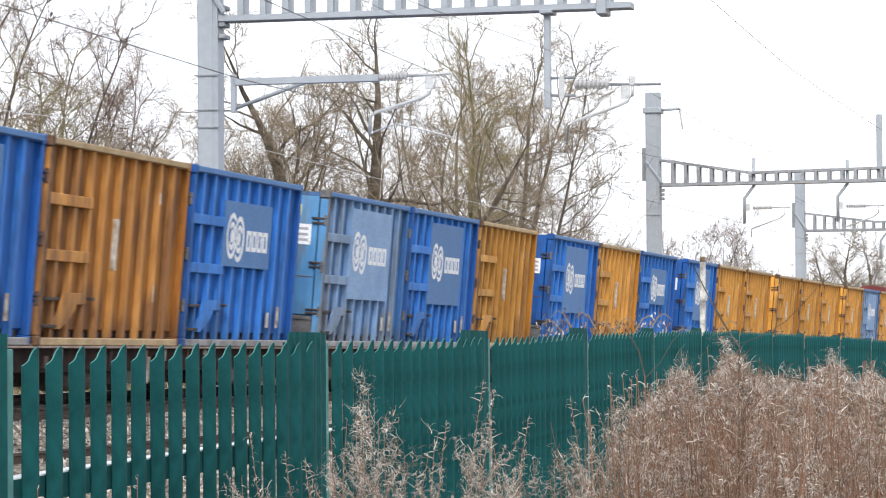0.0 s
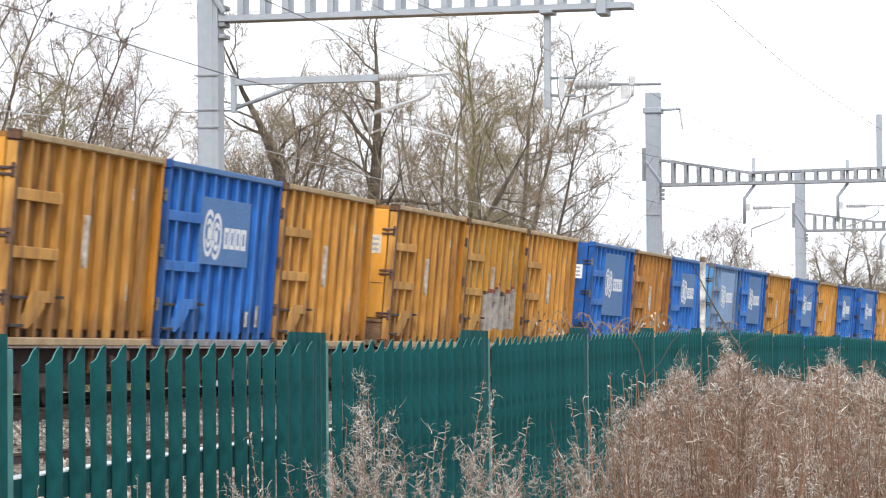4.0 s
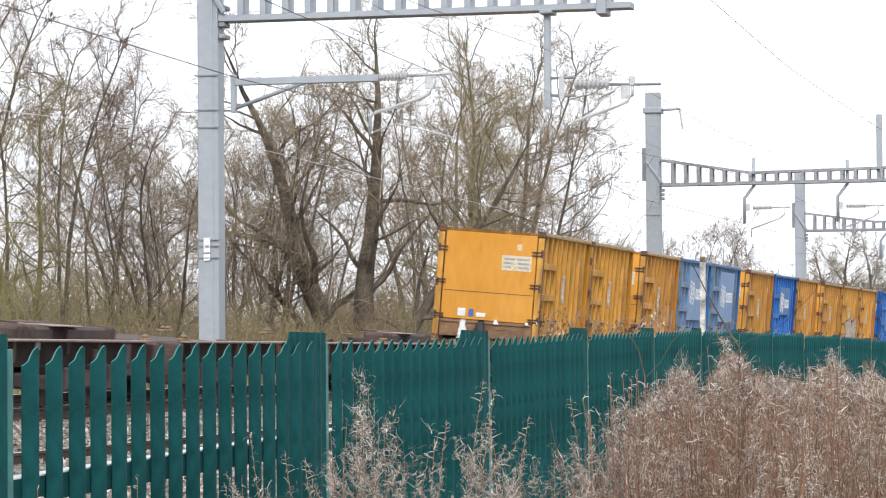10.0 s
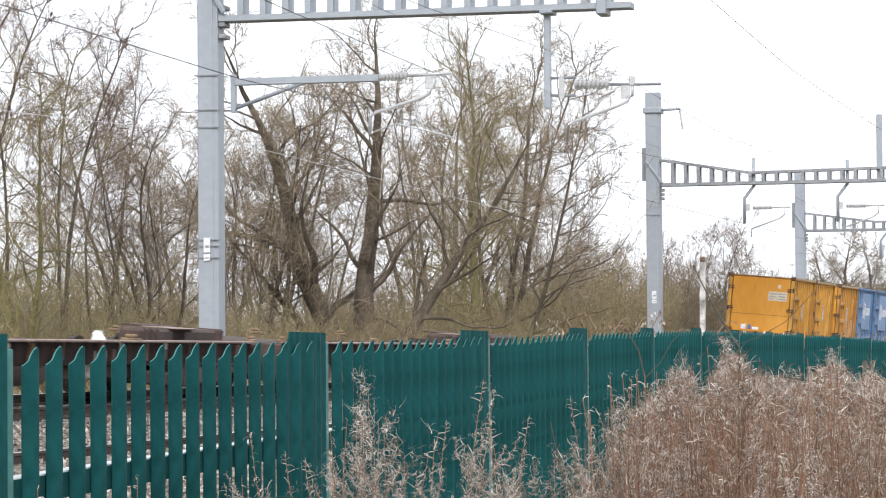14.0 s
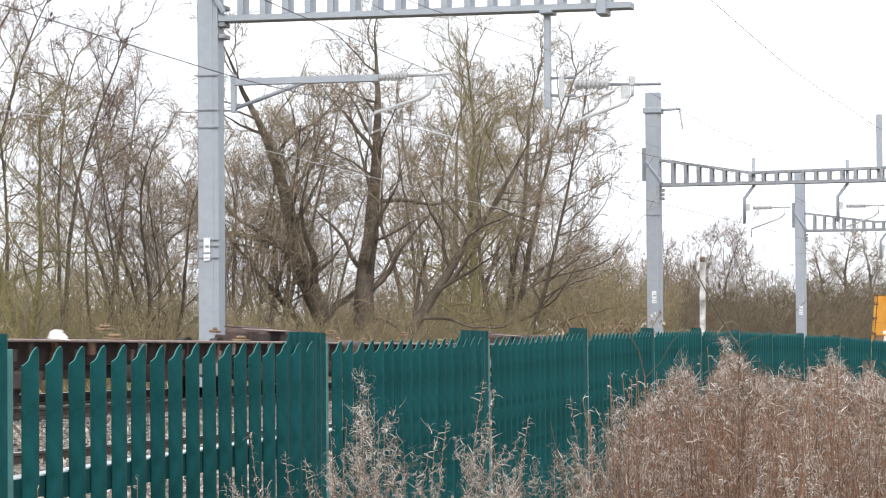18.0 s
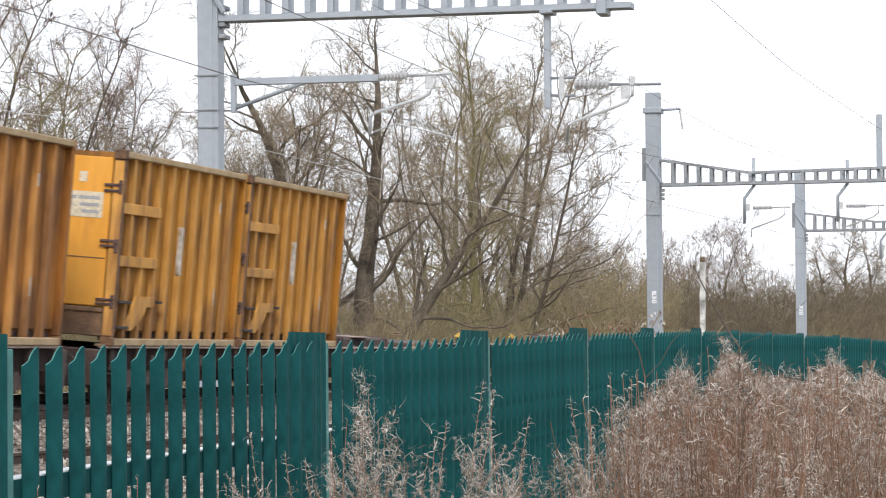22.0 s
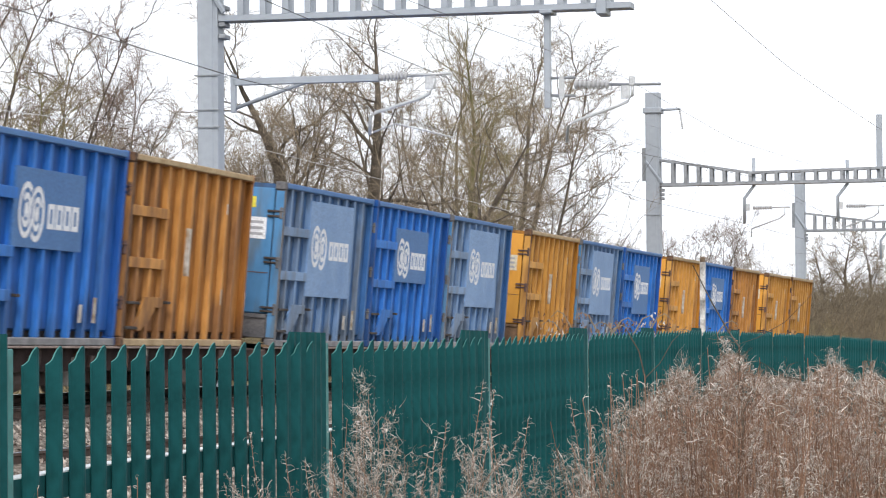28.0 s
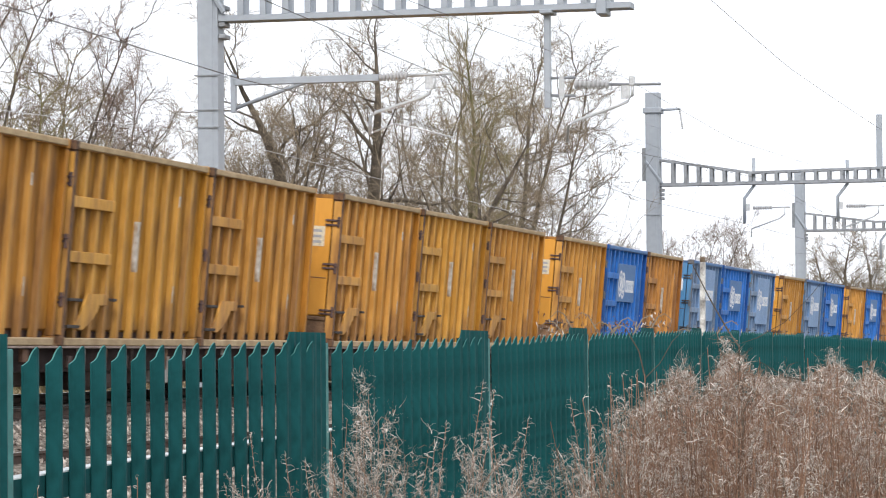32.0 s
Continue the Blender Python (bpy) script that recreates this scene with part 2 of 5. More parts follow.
POD = twig_material("pale_curled_pods", (0.14, 0.105, 0.080), (0.70, 0.64, 0.58))
DRY_LEAF = twig_material("dead_brown_leaves", (0.07, 0.035, 0.03), (0.16, 0.085, 0.06))


# ---- mesh helpers ----
def mesh_from(name, verts, faces, mat, smooth=False):
    me = bpy.data.meshes.new(name)
    me.from_pydata([tuple(v) for v in verts], [], faces)
    me.materials.append(mat)
    if smooth:
        me.polygons.foreach_set("use_smooth", [True] * len(me.polygons))
    me.update()
    return me


def part(name, bm, mat, parent=None, label=""):
    """Links a bmesh (or a ready mesh) as one object, under parent where given."""
    if isinstance(bm, bpy.types.Mesh):
        me = bm
    else:
        me = bpy.data.meshes.new(name)
        bm.normal_update()
        bm.to_mesh(me)
        bm.free()
        me.materials.append(mat)
    ob = new(name, me)
    if parent is not None:
        ob.parent = parent
    return tagged(ob, label)


def add_box(bm, lo, hi, bevel=0.0):
    m = Matrix.Translation([(a + b) / 2 for a, b in zip(lo, hi)]) @ Matrix.Diagonal([b - a for a, b in zip(lo, hi)] + [1])
    geom = bmesh.ops.create_cube(bm, size=1.0, matrix=m)
    if bevel:
        edges = list({e for v in geom["verts"] for e in v.link_edges})
        bmesh.ops.bevel(bm, geom=edges, offset=bevel, segments=1, affect="EDGES")


def box(lo, hi, bevel=0.0):
    bm = bmesh.new()
    add_box(bm, lo, hi, bevel)
    return bm


def add_tube(verts, faces, pts, radii, sides=4, cap=True):
    """Appends a tapered tube along pts to plain lists."""
    base = len(verts)
    for i, p in enumerate(pts):
        d = (pts[min(i + 1, len(pts) - 1)] - pts[max(i - 1, 0)])
        d = d.normalized() if d.length > 1e-9 else Vector((0, 0, 1))
        a = d.cross(Vector((0.31, 0.27, 0.91)) if abs(d.z) < 0.9 else Vector((1, 0, 0))).normalized()
        c = d.cross(a)
        for k in range(sides):
            w = 2 * math.pi * k / sides
            verts.append(p + (a * math.cos(w) + c * math.sin(w)) * radii[i])
    for i in range(len(pts) - 1):
        for k in range(sides):
            j = (k + 1) % sides
            faces.append((base + i * sides + k, base + i * sides + j, base + (i + 1) * sides + j, base + (i + 1) * sides + k))
    if cap and sides > 2:
        faces.append(tuple(base + k for k in reversed(range(sides))))
        faces.append(tuple(base + (len(pts) - 1) * sides + k for k in range(sides)))


def tube_mesh(name, pts, radius, mat, sides=8):
    v, f = [], []
    pts = [Vector(p) for p in pts]
    add_tube(v, f, pts, [radius] * len(pts) if isinstance(radius, (int, float)) else radius, sides)
    return mesh_from(name, v, f, mat, sides > 6)


# ---- the line of the railway: a gentle right-hand curve, canted towards the camera ----
PSI, BEND, BEND2 = 0.228344, 0.00043478, -3.2438e-7
CANT = 0.0871
_s = np.arange(-520.0, 521.0, 1.0)
_h = PSI + BEND * _s + BEND2 * _s * _s
_dx, _dy = np.sin(_h), np.cos(_h)
_x = np.concatenate([[0], np.cumsum((_dx[1:] + _dx[:-1]) / 2)])
_y = np.concatenate([[0], np.cumsum((_dy[1:] + _dy[:-1]) / 2)])
_x += -0.0385 - _x[520]
_y += 60.0 - _y[520]


def heading(s):
    return PSI + BEND * s + BEND2 * s * s


def line_at(s, lat, z):
    """A point s metres along the line, lat metres to its right (towards the camera), at height z."""
    h = heading(s)
    return Vector((np.interp(s, _s, _x) + lat * math.cos(h), np.interp(s, _s, _y) - lat * math.sin(h), z))


def line_pose(s, lat, z, cant=0.0):
    """x to the right of the line, y along it, z up, leaning by the cant."""
    h, p = heading(s), line_at(s, lat, z)
    n = Vector((math.cos(h), -math.sin(h), 0))
    f = Vector((math.sin(h), math.cos(h), 0))
    r = n * math.cos(cant) - Vector((0, 0, 1)) * math.sin(cant)
    u = n * math.sin(cant) + Vector((0, 0, 1)) * math.cos(cant)
    m = Matrix((r, f, u)).transposed().to_4x4()
    m.translation = p
    return m


A_LAT, A_Z = -1.51, 1.175       # track of the train: centre, rail level
B_LAT, B_Z = 2.18, 0.666        # track nearer to the fence
LOAD_LAT, LOAD_Z = -1.44, 2.022  # bottom of the containers


def ground_z(lat):
    """Height of the natural ground across the line."""
    return float(np.interp(lat, [-400, -60, -14, -8, -5.2, 5.0, 6.5, 9, 14, 60, 400], [3.0, 1.2, 0.75, 0.6, 0.5, -0.25, -0.05, 0.0, 0.0, 0.0, 0.0]))


def build_ground():
    ss = [-520, -300, -150] + list(range(-100, 201, 10)) + [240, 300, 400, 520]
    lats = [-1500, -600, -400, -200, -100, -60, -40, -25, -14, -11, -8, -6.5, -5.2, 0, 4, 5, 5.7, 6.5, 7.5, 9, 11, 12, 13, 14, 16, 20, 30, 60, 120, 300, 600, 1500]
    verts, faces = [], []
    for s in ss:
        for lat in lats:
            p = line_at(s, lat, 0)
            p.z = ground_z(lat) + 0.06 * noise.noise(p * 0.3)
            verts.append(p)
    w = len(lats)
    # carry the two ends out to the horizon
    for s, sign in ((-520, -1), (520, 1)):
        h = heading(s)
        for lat in lats:
            p = line_at(s, lat, ground_z(lat)) + sign * 2500 * Vector((math.sin(h), math.cos(h), 0))
            verts.append(p)
    rows = [len(ss)] + list(range(len(ss))) + [len(ss) + 1]
    for a, b in zip(rows[:-1], rows[1:]):
        for j in range(w - 1):
            faces.append((a * w + j, a * w + j + 1, b * w + j + 1, b * w + j))
    return tagged(new("ground", mesh_from("ground", verts, faces, GROUND, True)), "rough winter grass ground beside the railway", "ground", kind="structure")


build_ground()


def ballast_z(lat):
    return float(np.interp(lat, [-5.4, -3.6, -2.9, -0.2, 0.35, 0.8, 3.6, 4.1, 5.8], [0.45, 0.98, 1.08, 0.90, 0.80, 0.66, 0.43, 0.38, -0.3]))


def build_ballast():
    lats = [-5.4, -4.5, -3.6, -3.2, -2.9, -2, -1.5, -1, -0.2, 0.1, 0.35, 0.8, 1.5, 2.2, 2.9, 3.6, 3.85, 4.1, 4.6, 5.2, 5.8]
    ss = [-500, -300, -150, -80] + list(np.arange(-40, 20, 0.5)) + list(range(20, 200, 6)) + [260, 380, 500]
    verts, faces = [], []
    for s in ss:
        for lat in lats:
            verts.append(line_at(s, lat, ballast_z(lat) + random.uniform(-0.02, 0.02)))
    w = len(lats)
    for i in range(len(ss) - 1):
        for j in range(w - 1):
            faces.append((i * w + j, i * w + j + 1, (i + 1) * w + j + 1, (i + 1) * w + j))
    return tagged(new("ballast_bed", mesh_from("ballast_bed", verts, faces, BALLAST)), "grey-brown crushed stone ballast under two tracks", "ballast", kind="structure")


build_ballast()


def build_track(lat, z, label):
    root = tagged(new("railway_track"), label, "railway track", kind="structure")
    prof = [(-0.07, -0.16), (0.07, -0.16), (0.07, -0.145), (0.012, -0.12), (0.012, -0.045), (0.036, -0.03), (0.036, 0.0), (-0.036, 0.0), (-0.036, -0.03), (-0.012, -0.045), (-0.012, -0.12), (-0.07, -0.145)]
    ss = list(range(-500, -60, 20)) + list(range(-60, 121, 3)) + list(range(130, 501, 20))
    for side in (-0.7525, 0.7525):
        verts, faces, mats = [], [], []
        for s in ss:
            m = line_pose(s, lat, z, CANT)
            verts += [m @ Vector((side + x, 0, y)) for x, y in prof]
        w = len(prof)
        for i in range(len(ss) - 1):
            for j in range(w):
                k = (j + 1) % w
                faces.append((i * w + j, i * w + k, (i + 1) * w + k, (i + 1) * w + j))
                mats.append(1 if j == 6 else 0)
        me = mesh_from("rail", verts, faces, RAIL_STEEL)
        me.materials.append(RAIL_TOP)
        me.polygons.foreach_set("material_index", mats)
        part("rail", me, None, root, "rusty rail with a polished head")
    sleeper = bmesh.new()
    add_box(sleeper, (-1.25, -0.13, -0.36), (1.25, 0.13, -0.165), 0.02)
    me = None
    for i in range(150):
        s = -42 + 0.65 * i
        if me is None:
            ob = part("sleeper", sleeper, CONCRETE, root, "worn concrete sleeper")
            me = ob.data
        else:
            ob = part("sleeper", me, None, root)
        ob.matrix_basis = line_pose(s, lat, z, CANT)
    return root


build_track(A_LAT, A_Z, "rusty rails on concrete sleepers under the freight train")
build_track(B_LAT, B_Z, "empty rusty track on concrete sleepers beside the fence")


def build_stones():
    """Loose stones on the bed where it shows between the fence pales."""
    rnd = random.Random(5)
    verts, faces = [], []
    ico = [Vector(v).normalized() for v in ((0, -0.525, 0.85), (0, 0.525, 0.85), (0, -0.525, -0.85), (0, 0.525, -0.85), (0.525, 0.85, 0), (-0.525, 0.85, 0), (0.525, -0.85, 0), (-0.525, -0.85, 0), (0.85, 0, 0.525), (0.85, 0, -0.525), (-0.85, 0, 0.525), (-0.85, 0, -0.525))]
    tri = [(0, 1, 8), (0, 10, 1), (0, 8, 6), (0, 6, 7), (0, 7, 10), (1, 10, 5), (1, 5, 4), (1, 4, 8), (8, 4, 9), (8, 9, 6), (10, 7, 11), (10, 11, 5)]
    for _ in range(15000):
        s, lat = rnd.uniform(-40, 2), rnd.choice((rnd.uniform(-0.6, 1.4), rnd.uniform(1.5, 5.4), rnd.uniform(3.0, 5.4)))
        p = line_at(s, lat, ballast_z(lat) + rnd.uniform(-0.005, 0.03))
        r = rnd.uniform(0.018, 0.04)
        e = Euler((rnd.uniform(0, 6), rnd.uniform(0, 6), rnd.uniform(0, 6))).to_matrix()
        sc = Vector((rnd.uniform(0.7, 1.3), rnd.uniform(0.7, 1.3), rnd.uniform(0.5, 1.0)))
        b = len(verts)
        verts += [p + e @ Vector((v.x * sc.x, v.y * sc.y, v.z * sc.z)) * r * rnd.uniform(0.8, 1.15) for v in ico]
        faces += [(b + i, b + j, b + k) for i, j, k in tri]
    return tagged(new("ballast_stones", mesh_from("ballast_stones", verts, faces, BALLAST_STONE)), "loose grey-brown crushed ballast stones", "stones", kind="stuff")


BALLAST_STONE = twig_material("loose_stone", (0.14, 0.115, 0.10), (0.56, 0.49, 0.43))
build_stones()


# ---- waste containers: x towards the camera side, y forward, origin under the middle of the floor ----
HALF, WIDE, TALL = 2.99, 1.215, 2.655
RIB, RIB_FIRST, RIB_FACE, RIB_DEEP = 0.580, -2.40, 0.105, 0.075
RIBS = [RIB_FIRST + RIB * k for k in range(9)]


def corrugated(side, paint):
    """One side sheet with upright ribs welded on; the sheet between the ribs stops short of the floor rail."""
    verts, faces, worn = [], [], []

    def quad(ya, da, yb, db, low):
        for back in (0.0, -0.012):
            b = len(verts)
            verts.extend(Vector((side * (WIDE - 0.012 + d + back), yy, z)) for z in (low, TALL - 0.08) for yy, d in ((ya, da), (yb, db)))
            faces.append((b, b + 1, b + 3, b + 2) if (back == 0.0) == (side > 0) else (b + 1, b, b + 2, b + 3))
            # 1: rib faces and walls, painted lighter than the shaded sheet between
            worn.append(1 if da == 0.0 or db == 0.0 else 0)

    y = -HALF + 0.10
    for r in RIBS:
        quad(y, -RIB_DEEP, r - 0.012, -RIB_DEEP, 0.21)
        quad(r - 0.012, -RIB_DEEP, r, 0.0, 0.09)
        quad(r, 0.0, r + RIB_FACE, 0.0, 0.09)
        quad(r + RIB_FACE, 0.0, r + RIB_FACE + 0.012, -RIB_DEEP, 0.09)
        y = r + RIB_FACE + 0.012
    quad(y, -RIB_DEEP, HALF - 0.10, -RIB_DEEP, 0.21)
    # sloping lip that closes the foot of the sheet
    b = len(verts)
    verts.extend(Vector((side * (WIDE - 0.012 - d), yy, z)) for d, z in ((RIB_DEEP, 0.21), (RIB_DEEP + 0.05, 0.18)) for yy in (-HALF + 0.1, HALF - 0.1))
    faces.append((b, b + 1, b + 3, b + 2) if side < 0 else (b + 1, b, b + 2, b + 3))
    worn.append(0)
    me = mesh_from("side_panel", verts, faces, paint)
    me.materials.append(WORN_LIT[paint.name])
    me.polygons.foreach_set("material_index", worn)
    return me


def ring(bm, y, z, ry, rz, thick, x0, x1, a0=0.0, a1=360.0, steps=20):
    """A flat upright arc band standing on the plane x = x0."""
    rows = []
    for i in range(steps + 1):
        a = radians(a0 + (a1 - a0) * i / steps)
        c, s = math.cos(a), math.sin(a)
        rows.append([bm.verts.new((x, y + (ry - t) * c, z + (rz - t) * s)) for x, t in ((x1, 0), (x1, thick), (x0, thick), (x0, 0))])
    for a, b in zip(rows[:-1], rows[1:]):
        for k in range(3):
            bm.faces.new((a[k], a[k + 1], b[k + 1], b[k]))


def make_container(paint, door_paint, edge, label, panel=None, panel_mat=None, smear=False, strip=True, spots=0):
    root = tagged(new("waste_container"), label, "container", "containers on the train")
    for sgn in (1, -1):
        me = corrugated(sgn, paint)
        part("side_panel", me, None, root, "ribbed painted steel side")
    part("roof", box((-WIDE + 0.02, -HALF + 0.02, TALL - 0.10), (WIDE - 0.02, HALF - 0.02, TALL - 0.03)), paint, root)
    part("floor", box((-WIDE + 0.13, -HALF + 0.10, 0.20), (WIDE - 0.14, HALF - 0.10, 0.28)), DARK_STEEL, root)
    # added plate behind the sheet's foot; closes the pockets and keeps them dark
    for sgn in (1, -1):
        part("sill_beam", box((sgn * (WIDE - 0.17) - 0.03, -HALF + 0.1, 0.06), (sgn * (WIDE - 0.17) + 0.03, HALF - 0.1, 0.34)), DARK_STEEL if paint in (BLUE, PALE_BLUE) else RUST_DARK, root)
    part("front_wall", box((-WIDE + 0.1, HALF - 0.10, 0.1), (WIDE - 0.1, HALF - 0.04, TALL - 0.08)), paint, root)
    for sgn in (1, -1):
        part("top_rail", box((sgn * WIDE - 0.05, -HALF + 0.1, TALL - 0.085), (sgn * WIDE + 0.02, HALF - 0.1, TALL), 0.010), edge, root, "scuffed dusty top edge")
        part("bottom_rail", box((sgn * WIDE - 0.05, -HALF + 0.1, 0.0), (sgn * WIDE + 0.022, HALF - 0.1, 0.10), 0.012), DULL_GREY if paint in (BLUE, PALE_BLUE) else edge, root, "scuffed dusty floor rail")
        for end in (1, -1):
            post = bmesh.new()
            x0, y0 = sgn * (WIDE - (0.035 if end < 0 else 0.078)), end * (HALF - 0.06)
            add_box(post, (x0 - 0.075, y0 - 0.06, 0.12), (x0 + 0.075, y0 + 0.06, TALL - 0.12), 0.01)
            add_box(post, (x0 - 0.085, y0 - 0.09, 0.0), (x0 + 0.085, y0 + 0.062, 0.12), 0.012)
            add_box(post, (x0 - 0.085, y0 - 0.09, TALL - 0.12), (x0 + 0.085, y0 + 0.062, TALL + 0.01), 0.012)
            part("corner_post", post, paint if end > 0 or paint is BLUE else GREY_GRIME if paint is PALE_BLUE else RUST_POST, root, "stained corner post with castings" if end < 0 and paint is not BLUE else "")
        part("post_face", box((sgn * (WIDE - 0.035) - 0.068, -HALF - 0.004, 0.14), (sgn * (WIDE - 0.035) + 0.068, -HALF + 0.02, TALL - 0.14), 0.004), WORN_LIT[paint.name] if paint not in (BLUE, PALE_BLUE) else door_paint, root)
        # three lifting bars across the first ribs, the lowest with a boot-shaped leg
        for z in (1.88, 1.16, 0.615):
            br = box((sgn * WIDE - 0.04, -HALF + 0.14 if z > 0.7 else -1.98, z - 0.075), (sgn * WIDE + 0.008, -1.15, z + 0.075), 0.008)
            if z < 0.7:
                leg = [(-1.97, 0.69), (-2.18, 0.42), (-2.48, 0.22), (-2.08, 0.21), (-1.70, 0.36), (-1.50, 0.50), (-1.50, 0.69)]
                rows = [[br.verts.new((sgn * WIDE + x, y, zz)) for y, zz in leg] for x in (-0.03, 0.006)]
                br.faces.new(rows[1])
                for k in range(7):
                    br.faces.new((rows[0][k], rows[0][(k + 1) % 7], rows[1][(k + 1) % 7], rows[1][k]))
                bmesh.ops.recalc_face_normals(br, faces=br.faces)
            part("lifting_bracket", br, WORN_LIT[paint.name], root)
        for ya, z, wide in ((-2.78, 0.60, 0.55), (-2.78, 0.25, 0.50), (-1.02, 0.62, 0.15)):
            part("bracket_tab", box((sgn * WIDE - 0.05, ya, z - 0.02), (sgn * WIDE + 0.035, ya + wide, z + 0.02), 0.006), DARK_STEEL, root)
        for z in (2.16, 1.36, 0.60):
            knuckle = bmesh.new()
            add_box(knuckle, (sgn * WIDE - 0.02, -HALF - 0.035, z - 0.10), (sgn * WIDE + 0.028, -HALF + 0.05, z + 0.09), 0.012)
            add_box(knuckle, (sgn * WIDE - 0.03, -HALF - 0.05, z + 0.02), (sgn * WIDE + 0.036, -HALF + 0.10, z + 0.045), 0.008)
            part("hinge_knuckle", knuckle, GREY_GRIME if paint in (BLUE, PALE_BLUE) else RUST_DARK, root, "rusty hinge block on the corner post")
    # rear door
    door = part("end_door", box((-WIDE + 0.13, -HALF + 0.012, 0.52), (WIDE - 0.13, -HALF + 0.07, TALL - 0.10), 0.015), door_paint, root, "flat smooth painted end door")
    part("door_seam", box((-WIDE + 0.15, -HALF + 0.006, 1.17), (WIDE - 0.15, -HALF + 0.03, 1.185)), RUSTY, door)
    sill = bmesh.new()
    add_box(sill, (-WIDE + 0.12, -HALF + 0.03, 0.12), (WIDE - 0.12, -HALF + 0.09, 0.5), 0.01)
    add_box(sill, (-WIDE + 0.12, -HALF + 0.0, 0.44), (WIDE - 0.12, -HALF + 0.09, 0.51), 0.01)
    add_box(sill, (-0.55, -HALF + 0.015, 0.33), (0.62, -HALF + 0.09, 0.36))
    part("door_sill", sill, GREY_GRIME if paint in (BLUE, PALE_BLUE) else SILL_TAN, root, "grimy lower sill")
    for sx in (-1, 1):
        for z in (2.18, 2.10, 1.42, 1.35, 0.62, 0.56):
            part("hinge", box((sx * (WIDE - 0.10) - 0.13, -HALF - 0.025, z - 0.018), (sx * (WIDE - 0.10) + 0.10, -HALF + 0.03, z + 0.018), 0.006), DARK_STEEL if paint in (BLUE, PALE_BLUE) else RUST_DARK, door)
    card = part("placard", box((0.28, -HALF + 0.004, 1.72), (0.98, -HALF + 0.014, 2.07)), WHITE if paint in (BLUE, PALE_BLUE) else CREAM, door, "white placard with unreadable lines")
    for i in range(3):
        part("text_bar", box((0.33, -HALF + 0.001, 1.775 + 0.095 * i), (0.50 + 0.05 * i, -HALF + 0.006, 1.82 + 0.095 * i)), LABEL_GREY, card)
        part("text_bar", box((0.68 - 0.03 * i, -HALF + 0.001, 1.775 + 0.095 * i), (0.93, -HALF + 0.006, 1.82 + 0.095 * i)), LABEL_GREY, card)
    if paint in (BLUE, PALE_BLUE):
        part("yellow_label", box((0.62, -HALF + 0.004, 2.22), (0.78, -HALF + 0.014, 2.40)), LABEL_YELLOW, door)
        part("white_label", box((0.30, -HALF + 0.004, 0.60), (0.72, -HALF + 0.014, 0.84)), WHITE, door)
    else:
        part("small_label", box((0.62, -HALF + 0.004, 2.20), (0.73, -HALF + 0.014, 2.34)), CREAM, door, "faded cream label")
        part("white_label", box((-0.68, -HALF + 0.004, 0.60), (-0.50, -HALF + 0.014, 0.78)), WHITE, door)
        part("blue_label", box((-0.42, -HALF + 0.004, 0.60), (-0.30, -HALF + 0.014, 0.77)), LABEL_BLUE, door)
        part("pale_label", box((-0.24, -HALF + 0.004, 0.60), (-0.02, -HALF + 0.014, 0.70)), WHITE, door)
    if panel:
        y0, y1, z0, z1 = panel
        sheet = part("sign_panel", box((WIDE - 0.03, y0, z0), (WIDE + 0.006, y1, z1), 0.004), panel_mat, root, "flat blue sign sheet")
        lw, zc = (y1 - y0), 1.66
        swirl = bmesh.new()
        for cy, cz, start in ((y0 + 0.165 * lw, zc + 0.03, 20), (y0 + 0.315 * lw, zc - 0.01, 200)):
            for f, a0, a1 in ((1.0, 30, 320), (0.62, 190, 480), (0.28, 0, 360)):
                ring(swirl, cy, cz, 0.275 * f, 0.355 * f, 0.074, WIDE + 0.005, WIDE + 0.010, start + a0, start + a1)
        part("emblem_swirl", swirl, WHITE, sheet, "white double swirl emblem")
        # the wordmark stands as four plain open shapes
        for i in range(4):
            bm, ya, wd = bmesh.new(), y0 + (0.475 + 0.118 * i) * lw, 0.098 * lw
            for a, b, za, zb in ((0, 1, -0.18, -0.115), (0, 1, 0.075, 0.14), (0, 0.3, -0.115, 0.075), (0.7, 1, -0.115, 0.075)):
                add_box(bm, (WIDE + 0.004, ya + a * wd, zc + za), (WIDE + 0.010, ya + b * wd, zc + zb))
            part("emblem_bar", bm, WHITE, sheet, "plain white block")
        for ya, h in ((1.50, 0.24), (2.06, 0.34)):
            part("number_strip", box((WIDE - 0.030, ya, 0.30), (WIDE - 0.009, ya + 0.08, 0.30 + h)), PALE_STRIP, root, "small worn white number strip")
    elif strip:
        part("number_strip", box((WIDE - 0.065, RIBS[4] - 0.018, 1.02), (WIDE - 0.009, RIBS[4] + 0.098, 1.72), 0.004), PALE_STRIP, root, "worn white number strip")
        part("small_strip", box((WIDE - 0.03, RIBS[7] + 0.03, 2.00), (WIDE - 0.009, RIBS[7] + 0.09, 2.16), 0.002), PALE_STRIP, root, "small worn white number strip")
        part("small_strip", box((WIDE - 0.03, RIBS[7] + 0.03, 0.62), (WIDE - 0.009, RIBS[7] + 0.08, 0.86), 0.002), PALE_STRIP, root)
